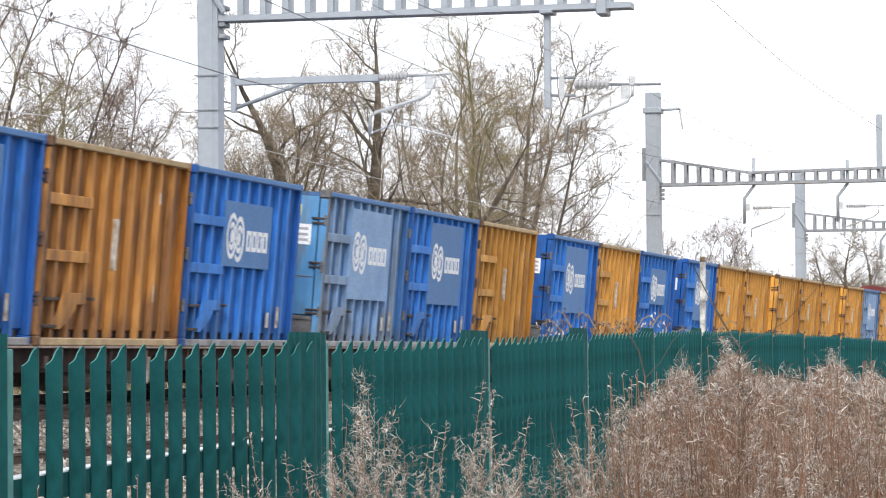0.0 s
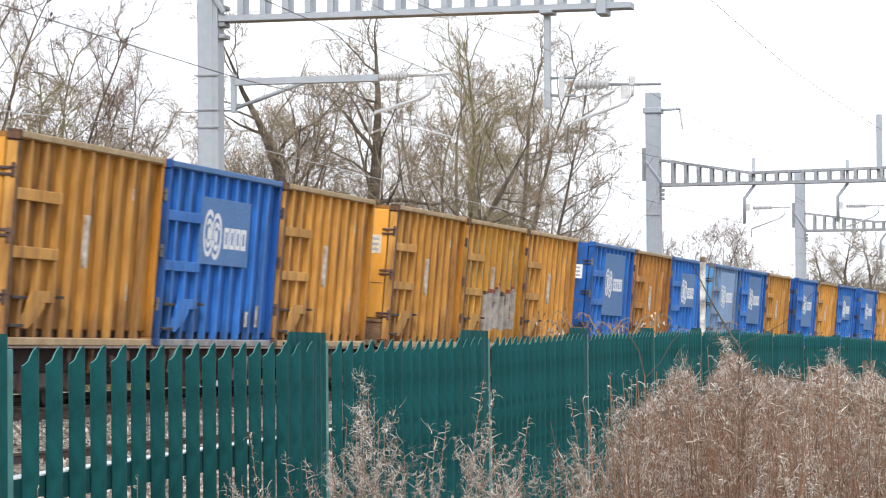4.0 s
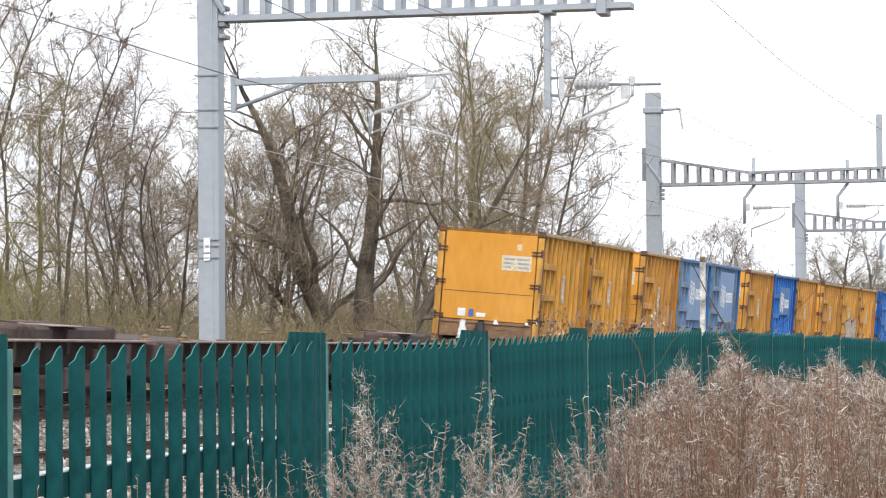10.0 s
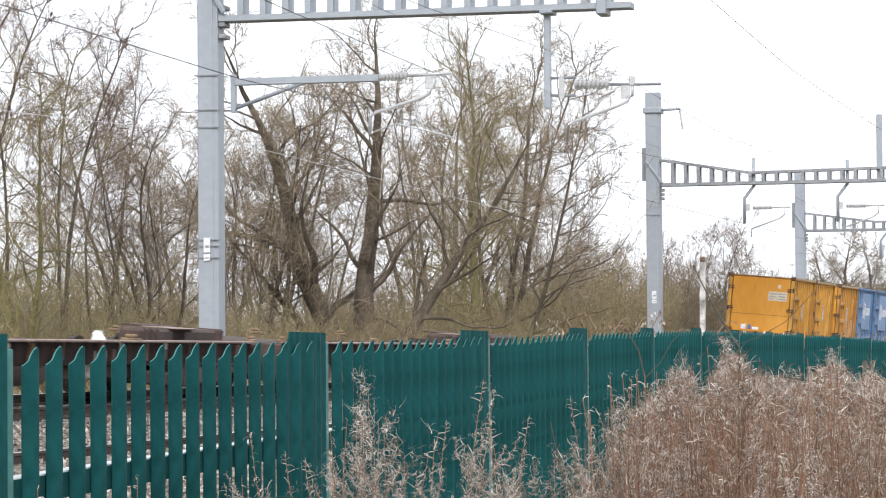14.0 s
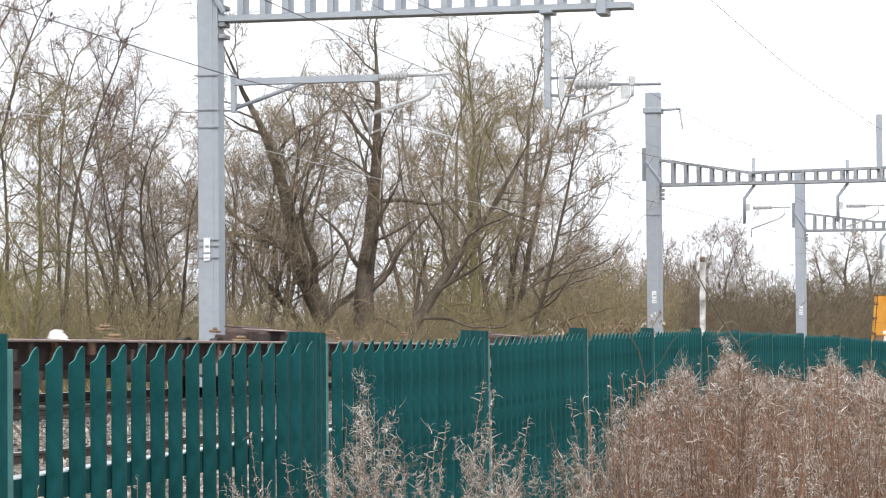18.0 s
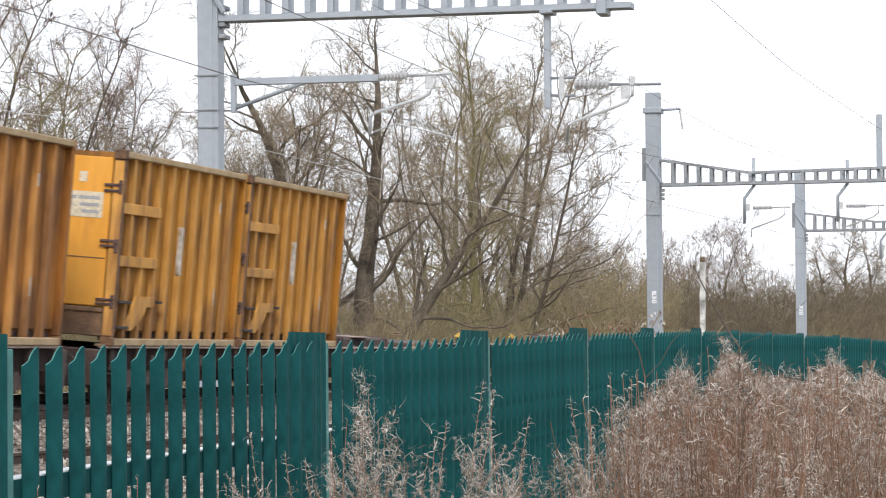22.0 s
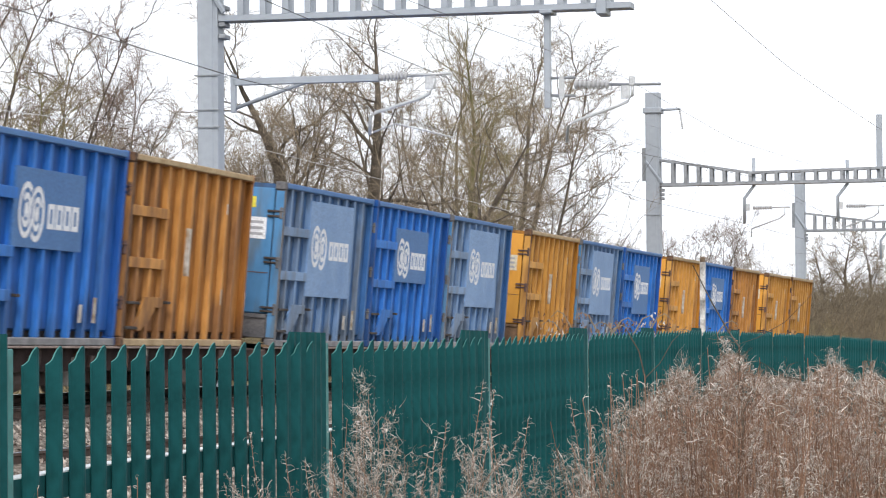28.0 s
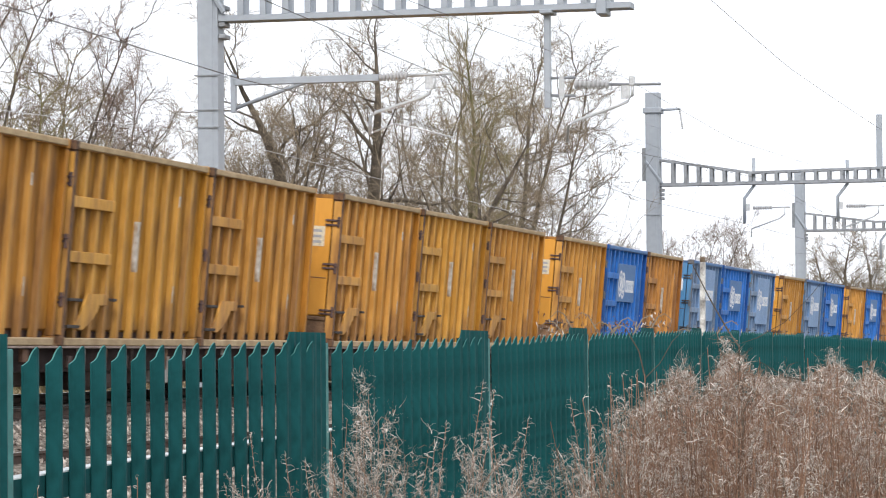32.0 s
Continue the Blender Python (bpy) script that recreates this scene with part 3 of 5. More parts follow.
    if smear:
        # sprayed scrawl that follows the ribs, with red and black accents
        rnd = random.Random(spots)
        for k in range(3, 9):
            face, floor = WIDE - 0.012, WIDE - 0.012 - RIB_DEEP
            top = 1.18 + 0.12 * math.sin(2.3 * k + spots)
            spans = [(RIBS[k] + 0.002, RIBS[k] + RIB_FACE - 0.002, face)]
            if smear == "full" and k < 8:
                spans.append((RIBS[k] + RIB_FACE + 0.016, RIBS[k + 1] - 0.016, floor))
            if smear == "full":
                spans.append((RIBS[k] - 0.019, RIBS[k] - 0.004, face - 0.006))
            low = 0.34 + rnd.uniform(0, 0.1)
            for ya, yb, x0 in spans:
                x1 = x0 - 0.004 if yb - ya > 0.02 else x0 - RIB_DEEP
                z1 = top + rnd.uniform(-0.05, 0.05)
                part("paint_smear", box((x1, ya, low), (x0 + 0.003, yb, z1), 0.001), SMEAR, root, "grey sprayed scrawl")
                part("paint_accent", box((x1, ya, z1 + 0.002), (x0 + 0.003, yb, z1 + rnd.uniform(0.04, 0.10)), 0.001), SPRAY_RED if k % 3 else SPRAY_BLACK, root, "sprayed outline")
                if yb - ya > 0.02 and rnd.random() < 0.7:
                    z = rnd.uniform(0.5, 1.0)
                    part("paint_shade", box((x0 - 0.003, ya + 0.01, z), (x0 + 0.0045, yb - rnd.uniform(0.01, 0.05), z + rnd.uniform(0.06, 0.16)), 0.001), SMEAR_DARK, root, "darker sprayed patch")
        if smear == "full":
            for k, z, h, mat in ((7, 0.62, 0.14, SPRAY_RED), (7, 0.80, 0.10, SPRAY_BLACK), (6, 0.92, 0.20, SPRAY_BLACK), (4, 0.86, 0.12, SPRAY_BLACK)):
                part("paint_accent", box((WIDE - 0.012 - RIB_DEEP - 0.004, RIBS[k] + RIB_FACE + 0.03, z), (WIDE - 0.009 - RIB_DEEP + 0.003, RIBS[k] + RIB - 0.04, z + h), 0.001), mat, root, "sprayed outline")
            for k, za, zb in ((0, 1.3, 1.75), (1, 1.0, 2.45), (2, 1.3, 2.3), (3, 1.5, 2.5), (6, 1.35, 2.45), (7, 1.3, 2.2), (8, 0.9, 2.5)):
                part("paint_run", box((WIDE - 0.016, RIBS[k] + 0.01, za), (WIDE - 0.0095, RIBS[k] + 0.065, zb), 0.001), TEAL_RUN, root, "thin weathered green streak down a rib")
    return root


def make_wagon(lock_mat, lock_label, lift=0.0):
    """Flat container wagon, 18.3 m of deck; z = 0 at the container seats, rail level 0.85 below."""
    root = tagged(new("container_wagon"), "rusty brown flat container wagon with " + lock_label + "s", "wagon", "wagons of the train")
    spine = bmesh.new()
    add_box(spine, (-0.45, -9.2, -0.42), (0.45, 9.2, -0.22), 0.02)
    add_box(spine, (-0.35, -5.6, -0.62), (0.35, 5.6, -0.42), 0.02)
    part("spine_beam", spine, WAGON_BROWN, root)
    sill = bmesh.new()
    add_box(sill, (1.12, -9.15, -0.035), (1.24, 9.15, -0.008), 0.006)
    part("side_sill", sill, WAGON_EDGE, root, "worn pale-edged side sill")
    part("side_web", box((1.06, -9.15, -0.34), (1.11, 9.15, -0.05)), WAGON_DARK, root)
    part("far_sill", box((-1.2, -9.1, -0.34), (-1.1, 9.1, -0.20), 0.01), WAGON_BROWN, root)
    for i in range(7):
        y = -6.9 + 2.3 * i
        part("cross_beam", box((-1.15, y - 0.07, -0.30), (1.16, y + 0.07, -0.14), 0.01), WAGON_BROWN, root)
    # the narrow box along the leading bogie stands above the sills
    part("end_deck", box((0.12, 5.5, -0.24), (0.48, 9.70, 0.115), 0.04), WAGON_BROWN, root, "raised dark brown box over the bogie")
    for k in range(3):
        part("deck_rib", box((0.08, 5.62 + 0.26 * k, -0.1), (0.51, 5.74 + 0.26 * k, 0.135), 0.03), WAGON_BROWN, root)
    for k in range(2):
        part("deck_rib", box((0.08, 9.25 + 0.24 * k, -0.1), (0.51, 9.35 + 0.24 * k, 0.13), 0.03), WAGON_BROWN, root)
    part("deck_step", box((0.0, 6.9, 0.118), (0.56, 8.0, 0.137), 0.008), WAGON_EDGE, root)
    # dark plate just proud of the box, painted as a recess in shade
    part("deck_recess", box((0.40, 7.0, -0.05), (0.488, 7.6, 0.08), 0.01), WAGON_DARK, root)
    part("deck_plate", box((-0.35, 7.0, 0.125), (0.115, 8.3, 0.15), 0.006), WAGON_BROWN, root)
    part("low_deck", box((-0.95, -9.25, -0.26), (0.55, -5.2, -0.06), 0.03), WAGON_BROWN, root)
    for e in (-1, 1):
        head = bmesh.new()
        add_box(head, (-1.2, e * 9.36 - 0.11, -0.55), (1.2, e * 9.36 + 0.11, -0.05), 0.02)
        part("headstock", head, WAGON_BROWN, root)
        for bx in (-0.87, 0.87):
            v, f = [], []
            p0, p1 = Vector((bx, e * 9.40, -0.33)), Vector((bx, e * 9.86, -0.33))
            add_tube(v, f, [p0, p1 - (p1 - p0) * 0.16, p1 - (p1 - p0) * 0.15, p1], [0.10, 0.10, 0.22, 0.22], 12)
            part("buffer", mesh_from("buffer", v, f, DARK_STEEL, False), None, root)
        part("hose_cock", box((0.52, e * 9.4 - 0.05, -0.36), (0.62, e * 9.4 + 0.18, -0.24), 0.02), POLE_WHITE, root, "pale hose coupling")
        bogie = part("bogie", box((-0.95, e * 6.9 - 1.35, -0.62), (0.95, e * 6.9 + 1.35, -0.42), 0.03), DARK_STEEL, root, "dark grimy two-axle bogie")
        for sx in (-1, 1):
            fr = bmesh.new()
            add_box(fr, (sx * 1.0 - 0.07, e * 6.9 - 1.3, -0.58), (sx * 1.0 + 0.07, e * 6.9 + 1.3, -0.34), 0.03)
            for ax in (-0.9, 0.9):
                add_box(fr, (sx * 1.02 - 0.09, e * 6.9 + ax - 0.17, -0.62), (sx * 1.02 + 0.09, e * 6.9 + ax + 0.17, -0.30), 0.03)
            part("side_frame", fr, WAGON_BROWN, bogie)
            for ax in (-0.9, 0.9):
                v, f = [], []
                add_tube(v, f, [Vector((sx * x, e * 6.9 + ax, -0.43)) for x in (0.66, 0.69, 0.70, 0.80)], [0.45, 0.45, 0.42, 0.42], 20)
                part("wheel", mesh_from("wheel", v, f, DARK_STEEL), None, bogie)
    for k in range(3):
        for e in (-1, 1):
            y = 6.1 * (k - 1) + e * 2.93
            for sx in (-1, 1):
                lock = bmesh.new()
                add_box(lock, (sx * 1.13 - 0.075, y - 0.12, -0.02), (sx * 1.13 + 0.075, y + 0.12, 0.022), 0.008)
                add_box(lock, (sx * 1.13 - 0.04, y - 0.055, 0.02), (sx * 1.13 + 0.04, y + 0.055, 0.075), 0.02)
                part("twistlock", lock, lock_mat if y > 0 else LOCK_TAN, root, lock_label if y > 0 else "rust-brown twistlock")
    rnd = random.Random(12)
    for i in range(16):
        y = -8.6 + 1.12 * i + rnd.uniform(-0.25, 0.25)
        h, w = rnd.uniform(0.14, 0.36), rnd.uniform(0.05, 0.24)
        part(rnd.choice(("gusset", "stiffener", "pipe_clip")), box((1.08, y - w / 2, -0.06 - h), (1.08 + rnd.uniform(0.04, 0.11), y + w / 2, -0.05), 0.012), rnd.choice((RUSTY, WAGON_BROWN, DARK_STEEL, RUST_POST, CONCRETE)), root)
    pipe = tube_mesh("brake_pipe", [(1.0, -8.8, -0.40), (1.02, -4, -0.34), (1.02, 4, -0.34), (1.0, 8.8, -0.40)], 0.025, DARK_STEEL, 6)
    part("brake_pipe", pipe, None, root)
    tank = tube_mesh("air_tank", [(0.75, -1.2, -0.45), (0.75, -1.15, -0.45), (0.75, 0.35, -0.45), (0.75, 0.4, -0.45)], [0.1, 0.2, 0.2, 0.1], WAGON_BROWN, 12)
    part("air_tank", tank, None, root)
    part("control_box", box((0.8, 1.6, -0.55), (1.12, 2.1, -0.15), 0.02), CONCRETE, root, "pale grey control box")
    # an empty wagon rides higher on its springs
    for ob in root.children:
        if not ob.name.startswith("bogie"):
            ob.location.z += lift
    return root


KINDS = {
    "O": lambda: make_container(ORANGE, ORANGE_DOOR, DULL_EDGE, "weathered orange ribbed steel waste container, rust-streaked"),
    "R": lambda: make_container(RUST_ORANGE, ORANGE_DOOR, DULL_EDGE, "rust-brown orange ribbed steel waste container, heavily stained"),
    "Y": lambda: make_container(MUSTARD, ORANGE_DOOR, DULL_EDGE, "mustard-orange ribbed steel waste container, grimy near the floor"),
    "G": lambda: make_container(MUSTARD, ORANGE_DOOR, DULL_EDGE, "weathered orange waste container with grey sprayed scrawl", smear="full", spots=3),
    "H": lambda: make_container(ORANGE, ORANGE_DOOR, DULL_EDGE, "weathered orange waste container with sprayed streaks on its ribs", smear="ribs", spots=5),
    "B": lambda: make_container(BLUE, BLUE, PANEL_BLUE, "bright blue ribbed waste container with a white emblem", (-1.25, 1.30, 1.22, 2.22), PANEL_BLUE),
    "M": lambda: make_container(BLUE, BLUE, PANEL_BLUE, "bright blue ribbed waste container with a deep emblem sheet", (-1.25, 1.16, 0.92, 2.24), PANEL_BLUE),
    "K": lambda: make_container(BLUE, BLUE, PANEL_BLUE, "blue ribbed waste container with a tall pale sign sheet", (-1.22, 1.55, 0.84, 2.44), PANEL_BLUE),
    "L": lambda: make_container(PALE_BLUE, PALE_DOOR, PANEL_BLUE, "faded blue ribbed waste container with a large pale sign sheet", (-1.22, 1.58, 0.84, 2.44), PANEL_PALE),
}
# load of each wagon, front to rear, by its number in the train; "." is an empty slot
LOADS = {-17: "OLO", -16: "OOO", -15: "OOK", -14: "BOK", -13: "OKL", -12: "BRK", -11: "OGO", -10: "OBO", -9: "LLH", -8: "YY.",
         -7: "...", -6: "...", -5: "...", -4: "...", -3: "...", -2: "...", -1: "...",
         0: ".OO", 1: "RBO", 2: "MLO", 3: "LBL", 4: "RBO", 5: "OYO", 6: "OYO"}
# how far each wagon stands ahead of an even spacing, in metres: the couplings are slack or tight
SLACK = {-12: 0.15, -11: -0.15, -9: -0.08, -8: -0.03, 0: 0.07, 1: -0.10, 2: 0.11, 4: 0.07, 5: -0.11, 6: 0.05}
SLOT, PITCH = 6.1, 19.9
TRAIN = []          # (thing, metres from the train's reference point, place on the wagon)
REST = Matrix.Identity(4)


def make_locomotive():
    """Red freight locomotive at the head of the train; z = 0 at the container seats."""
    root = tagged(new("locomotive"), "red freight locomotive with a rounded roof", "locomotive")
    body = bmesh.new()
    add_box(body, (-1.3, -10.4, -0.25), (1.3, 10.4, 1.9), 0.08)
    part("body", body, LOCO_RED, root)
    prof = [(-1.3, 1.88), (-1.22, 2.35), (-0.95, 2.72), (-0.5, 2.92), (0.0, 2.98), (0.5, 2.92), (0.95, 2.72), (1.22, 2.35), (1.3, 1.88)]
    verts = [Vector((x, y, z)) for y in (-10.3, 10.3) for x, z in prof]
    w = len(prof)
    faces = [(i, i + 1, w + i + 1, w + i) for i in range(w - 1)] + [tuple(range(w)), tuple(reversed(range(w, 2 * w)))]
    part("roof", mesh_from("roof", verts, faces, LOCO_RED), None, root, "dull red rounded roof")
    for e in (-1, 1):
        part("windscreen", box((-1.0, e * 10.4 - 0.03, 1.2), (1.0, e * 10.4 + 0.03, 1.8), 0.01), DARK_STEEL, root)
        bogie = part("bogie", box((-1.2, e * 6.6 - 2.2, -0.62), (1.2, e * 6.6 + 2.2, -0.27), 0.03), DARK_STEEL, root)
        for ax in (-1.7, 0.0, 1.7):
            for sx in (-1, 1):
                v, f = [], []
                add_tube(v, f, [Vector((sx * x, e * 6.6 + ax, -0.33)) for x in (0.66, 0.80)], [0.52, 0.52], 20)
                part("wheel", mesh_from("wheel", v, f, DARK_STEEL), None, bogie)
    part("fuel_tank", box((-1.2, -3.0, -0.68), (1.2, 3.0, -0.24), 0.05), DARK_STEEL, root)
    return root


# how far the train runs ahead of (+) or behind a steady pace; it brakes gently at the end
PACE = ((-5, 0.05), (0, 0.05), (8, -0.02), (15, 0.10), (20, 0.22), (23, 0.30), (25, 0.36), (26, 0.34), (27, 0.28), (28, 0.18), (29, -0.08), (30, -0.42), (31, -0.93), (32, -1.61))


def train_at(t):
    return 60.398 + 11.27294 * (t - 28) + 0.00194 * ((t - 15) ** 2 - 169) + float(np.interp(t, [p[0] for p in PACE], [p[1] for p in PACE]))


def build_train():
    protos, wagons = {}, {}
    u = SLOT + PITCH * 17 + 11.6
    engine = make_locomotive()
    engine.matrix_basis = line_pose(train_at(0) + u, LOAD_LAT, LOAD_Z, CANT)
    TRAIN.append((engine, u, REST))
    for k, load in LOADS.items():
        front = SLOT - PITCH * k + SLACK.get(k, 0.0)
        mid = front - 1.5 * SLOT
        m = line_pose(train_at(0) + mid, LOAD_LAT, LOAD_Z, CANT)
        sort = "bright" if k == -1 else "empty" if load == "..." else "laden"
        if sort in wagons:
            TRAIN.append((copy_thing(wagons[sort], m), mid, REST))
        else:
            lock = (YELLOW, "yellow twistlock") if sort == "bright" else (LOCK_TAN, "rust-brown twistlock")
            wagons[sort] = make_wagon(*lock, 0.0 if sort == "laden" else 0.085)
            wagons[sort].matrix_basis = m
            TRAIN.append((wagons[sort], mid, REST))
        if k in (-2, -4, -6):
            part("rear_box", box((0.10, -9.65, -0.3), (0.48, -7.0, 0.22), 0.06), WAGON_BROWN, TRAIN[-1][0], "raised brown box at the rear end")
        for i, kind in enumerate(load):
            if kind == ".":
                continue
            u = front - SLOT * (i + 0.5)
            m = line_pose(train_at(0) + u, LOAD_LAT, LOAD_Z, CANT)
            if kind not in protos:
                protos[kind] = KINDS[kind]()
                protos[kind].matrix_basis = m
                TRAIN.append((protos[kind], u, REST))
            else:
                TRAIN.append((copy_thing(protos[kind], m), u, REST))


build_train()


def hanging_bag(name, label, mat, w, h, seed):
    """A crumpled plastic bag; origin at its knotted top."""
    rnd = random.Random(seed)
    verts, faces, rows, cols = [], [], 9, 12
    for i in range(rows):
        t = i / (rows - 1)
        r = w * (0.40 + 0.60 * t)
        for j in range(cols):
            a = 2 * math.pi * j / cols
            q = 1 + rnd.uniform(-0.22, 0.22)
            verts.append(Vector((r * q * math.cos(a) - 0.10 * w * math.sin(4 * t), r * 0.45 * q * math.sin(a), -h * t)))
    for i in range(rows - 1):
        for j in range(cols):
            k = (j + 1) % cols
            faces.append((i * cols + j, i * cols + k, (i + 1) * cols + k, (i + 1) * cols + j))
    faces += [tuple(range(cols)), tuple((rows - 1) * cols + j for j in reversed(range(cols)))]
    return tagged(new(name, mesh_from(name, verts, faces, mat, True)), label, "plastic bag", "litter caught on the train")


def build_litter():
    last = SLOT + PITCH * 8 - 1.5 * SLOT        # middle of the last loaded container
    for name, label, mat, w, h, x, z, seed in (("plastic_bag", "torn white plastic bag hanging from a container sill", BAG, 0.13, 0.5, -0.52, 0.53, 1), ("plastic_bag", "black plastic bag caught under a container door", BLACK_BAG, 0.15, 0.40, -0.10, 0.53, 2),
                                               ("plastic_bag", "scrap of white plastic caught on a sill", BAG, 0.06, 0.10, 0.25, 0.56, 3), ("plastic_bag", "scrap of white plastic caught on a sill", BAG, 0.05, 0.07, 0.98, 0.56, 4)):
        TRAIN.append((hanging_bag(name, label, mat, w, h, seed), last, Matrix.Translation((x, -HALF - 0.06, z))))
    for k, y, w, seed in ((-2, -5.25, 0.15, 7), (-4, 1.75, 0.12, 8)):
        TRAIN.append((hanging_bag("plastic_bag", "crumpled white plastic sheet lying on an empty wagon", BAG, w, 0.13, seed), SLOT - PITCH * k - 1.5 * SLOT + y, Matrix.Translation((1.1, 0, 0.20))))


build_litter()


def motions():
    times = [float(t) for t in range(0, 33)]
    for thing, u, place in TRAIN:
        walk(thing, [(t, line_pose(train_at(t) + u, LOAD_LAT, LOAD_Z, CANT) @ place) for t in times])


# ---- green palisade fence between the camera and the line ----
F0, F_DIR, PALE_STEP = Vector((-0.8174, 5.6577, 0)), 0.17802, 0.1528
POSTS = [F0 + Vector((math.sin(F_DIR), math.cos(F_DIR), 0)) * PALE_STEP * 18 * i for i in range(-1, 6)]
POSTS += [Vector((x, y, 0)) for x, y in ((2.12, 21.9), (2.65, 24.6), (3.22, 27.29), (3.89, 29.95), (4.57, 32.62), (5.3, 35.27), (6.1, 37.9), (6.95, 40.5))]
TIPS = [1.748, 1.772, 1.791, 1.814, 1.845, 1.870, 1.894, 1.906, 1.911, 1.915, 1.910, 1.890, 1.868, 1.845, 1.82]


def pale_mesh(height):
    """W-section pale with a notched head; origin at the tip, x back along the fence, y to the field."""
    prof = [(0.035, 0.0, -0.036), (0.031, 0.002, -0.034), (0.027, 0.005, -0.031), (0.023, 0.009, -0.026), (0.020, 0.0115, -0.017), (0.015, 0.0155, -0.007), (0.009, 0.0185, -0.002), (0.004, 0.0195, 0.0),
            (0.0, 0.020, -0.002), (-0.009, 0.0185, -0.006), (-0.018, 0.012, -0.010), (-0.027, 0.004, -0.014), (-0.035, 0.0, -0.017)]
    prof.reverse()
    verts, faces, w = [], [], len(prof)
    for back in (0.0, -0.003):
        for row in range(2):
            verts += [Vector((x, y + back, dz if row else -height)) for x, y, dz in prof]
    for i in range(w - 1):
        faces += [(i, i + 1, w + i + 1, w + i), (2 * w + i + 1, 2 * w + i, 3 * w + i, 3 * w + i + 1), (w + i, w + i + 1, 3 * w + i + 1, 3 * w + i)]
    faces += [(0, w, 3 * w, 2 * w), (2 * w - 1, w - 1, 3 * w - 1, 4 * w - 1)]
    me = mesh_from("pale", verts, faces, GREEN)
    me.materials.append(GREEN_EDGE)
    for k in range(w - 1):
        me.polygons[3 * k + 2].material_index = 1      # worn cut edge of the head
    return me


def build_fence():
    pale = pale_mesh(1.70)
    for i in range(len(POSTS) - 1):
        a, b = POSTS[i].copy(), POSTS[i + 1].copy()
        a.z, b.z = TIPS[i], TIPS[i + 1]
        d = (b - a)
        flat = Vector((d.x, d.y, 0))
        ang = math.atan2(flat.y, flat.x)
        root = tagged(new("fence_panel"), "green painted steel palisade fence panel", "fence", "panels of the fence")
        root.matrix_basis = Matrix.Translation((a.x, a.y, 0)) @ Matrix.Rotation(ang, 4, "Z")
        # local frame: x along the panel, -y towards the field
        length, rise = flat.length, d.z
        turn = Matrix.Rotation(math.pi, 4, "Z")
        for k in range(1, 18):
            t = (k * 0.976 - 0.01) / 18
            ob = part("pale", pale, None, root)
            ob.matrix_basis = Matrix.Translation((length * t, 0.0, a.z + rise * t + random.uniform(-0.003, 0.003))) @ turn @ pose(0, 0, 0, random.uniform(-0.1, 0.1), random.uniform(-0.3, 0.3), random.uniform(-0.6, 0.6))
        # the near-white top strip puts the sky's sheen into the rail's colour
        for z in (0.25, 1.35):
            for name, mat, sect in (("fence_rail", GREEN, ((0.004, 0.0), (0.05, 0.0), (0.05, -0.006), (0.010, -0.006), (0.010, -0.05), (0.004, -0.05))),
                                    ("rail_edge", PALE_EDGE, ((0.005, 0.0), (0.049, 0.0), (0.049, 0.003), (0.005, 0.003)))):
                bm, rows = bmesh.new(), []
                for x, zz in ((0.03, a.z), (length - 0.03, b.z)):
                    rows.append([bm.verts.new((x, y, zz - 1.60 + z + h)) for y, h in sect])
                for j in range(len(sect)):
                    bm.faces.new((rows[0][j], rows[0][(j + 1) % len(sect)], rows[1][(j + 1) % len(sect)], rows[1][j]))
                bmesh.ops.recalc_face_normals(bm, faces=bm.faces)
                part(name, bm, mat, root, "pale top edge, sky sheen painted in" if mat is PALE_EDGE else "")
        post = bmesh.new()
        zt = b.z - 0.02
        sect = ((-0.05, 0.012), (0.05, 0.012), (0.05, 0.02), (0.004, 0.02), (0.004, 0.09), (0.05, 0.09), (0.05, 0.098), (-0.05, 0.098), (-0.05, 0.09), (-0.004, 0.09), (-0.004, 0.02), (-0.05, 0.02))
        rows = [[post.verts.new((length + x, y, z)) for x, y in sect] for z in (-0.3, zt)]
        for j in range(12):
            post.faces.new((rows[0][j], rows[0][(j + 1) % 12], rows[1][(j + 1) % 12], rows[1][j]))
        post.faces.new(rows[1])
        part("post_strip", box((length + 0.0, -0.004, 0.0), (length + 0.045, 0.006, b.z - 0.004), 0.002), GREEN_EDGE, root, "worn lighter strip along the post")
        part("post", post, GREEN, root)
        # stiffening sheet behind the last pales at the post
        plate, rows, wide = bmesh.new(), [], 0.46 if i < 2 else 0.60
        lip = (0.024, 0.024, 0.024, 0.022, 0.018, 0.014)[i] if i < 6 else 0.008
        for q in range(31):
            x = length - wide + (wide + 0.03) * q / 30
            y = 0.003 - 0.010 * (0.5 - 0.5 * math.cos(2 * math.pi * 8 * q / 30)) ** 0.8
            rows.append([plate.verts.new((x, yy, z)) for yy, z in ((y, 0.02), (y, b.z + (lip if q > 1 else -0.004)), (y + 0.004, b.z + (lip if q > 1 else -0.004)), (y + 0.004, 0.02))])
        for ra, rb in zip(rows[:-1], rows[1:]):
            for k in range(4):
                plate.faces.new((ra[k], rb[k], rb[(k + 1) % 4], ra[(k + 1) % 4]))
        part("joint_plate", plate, GREEN, root, "ribbed green sheet behind the last pales")


build_fence()


# ---- overhead line structures ----
def lat_frame(s, lat):
    return line_pose(s, lat, 0)


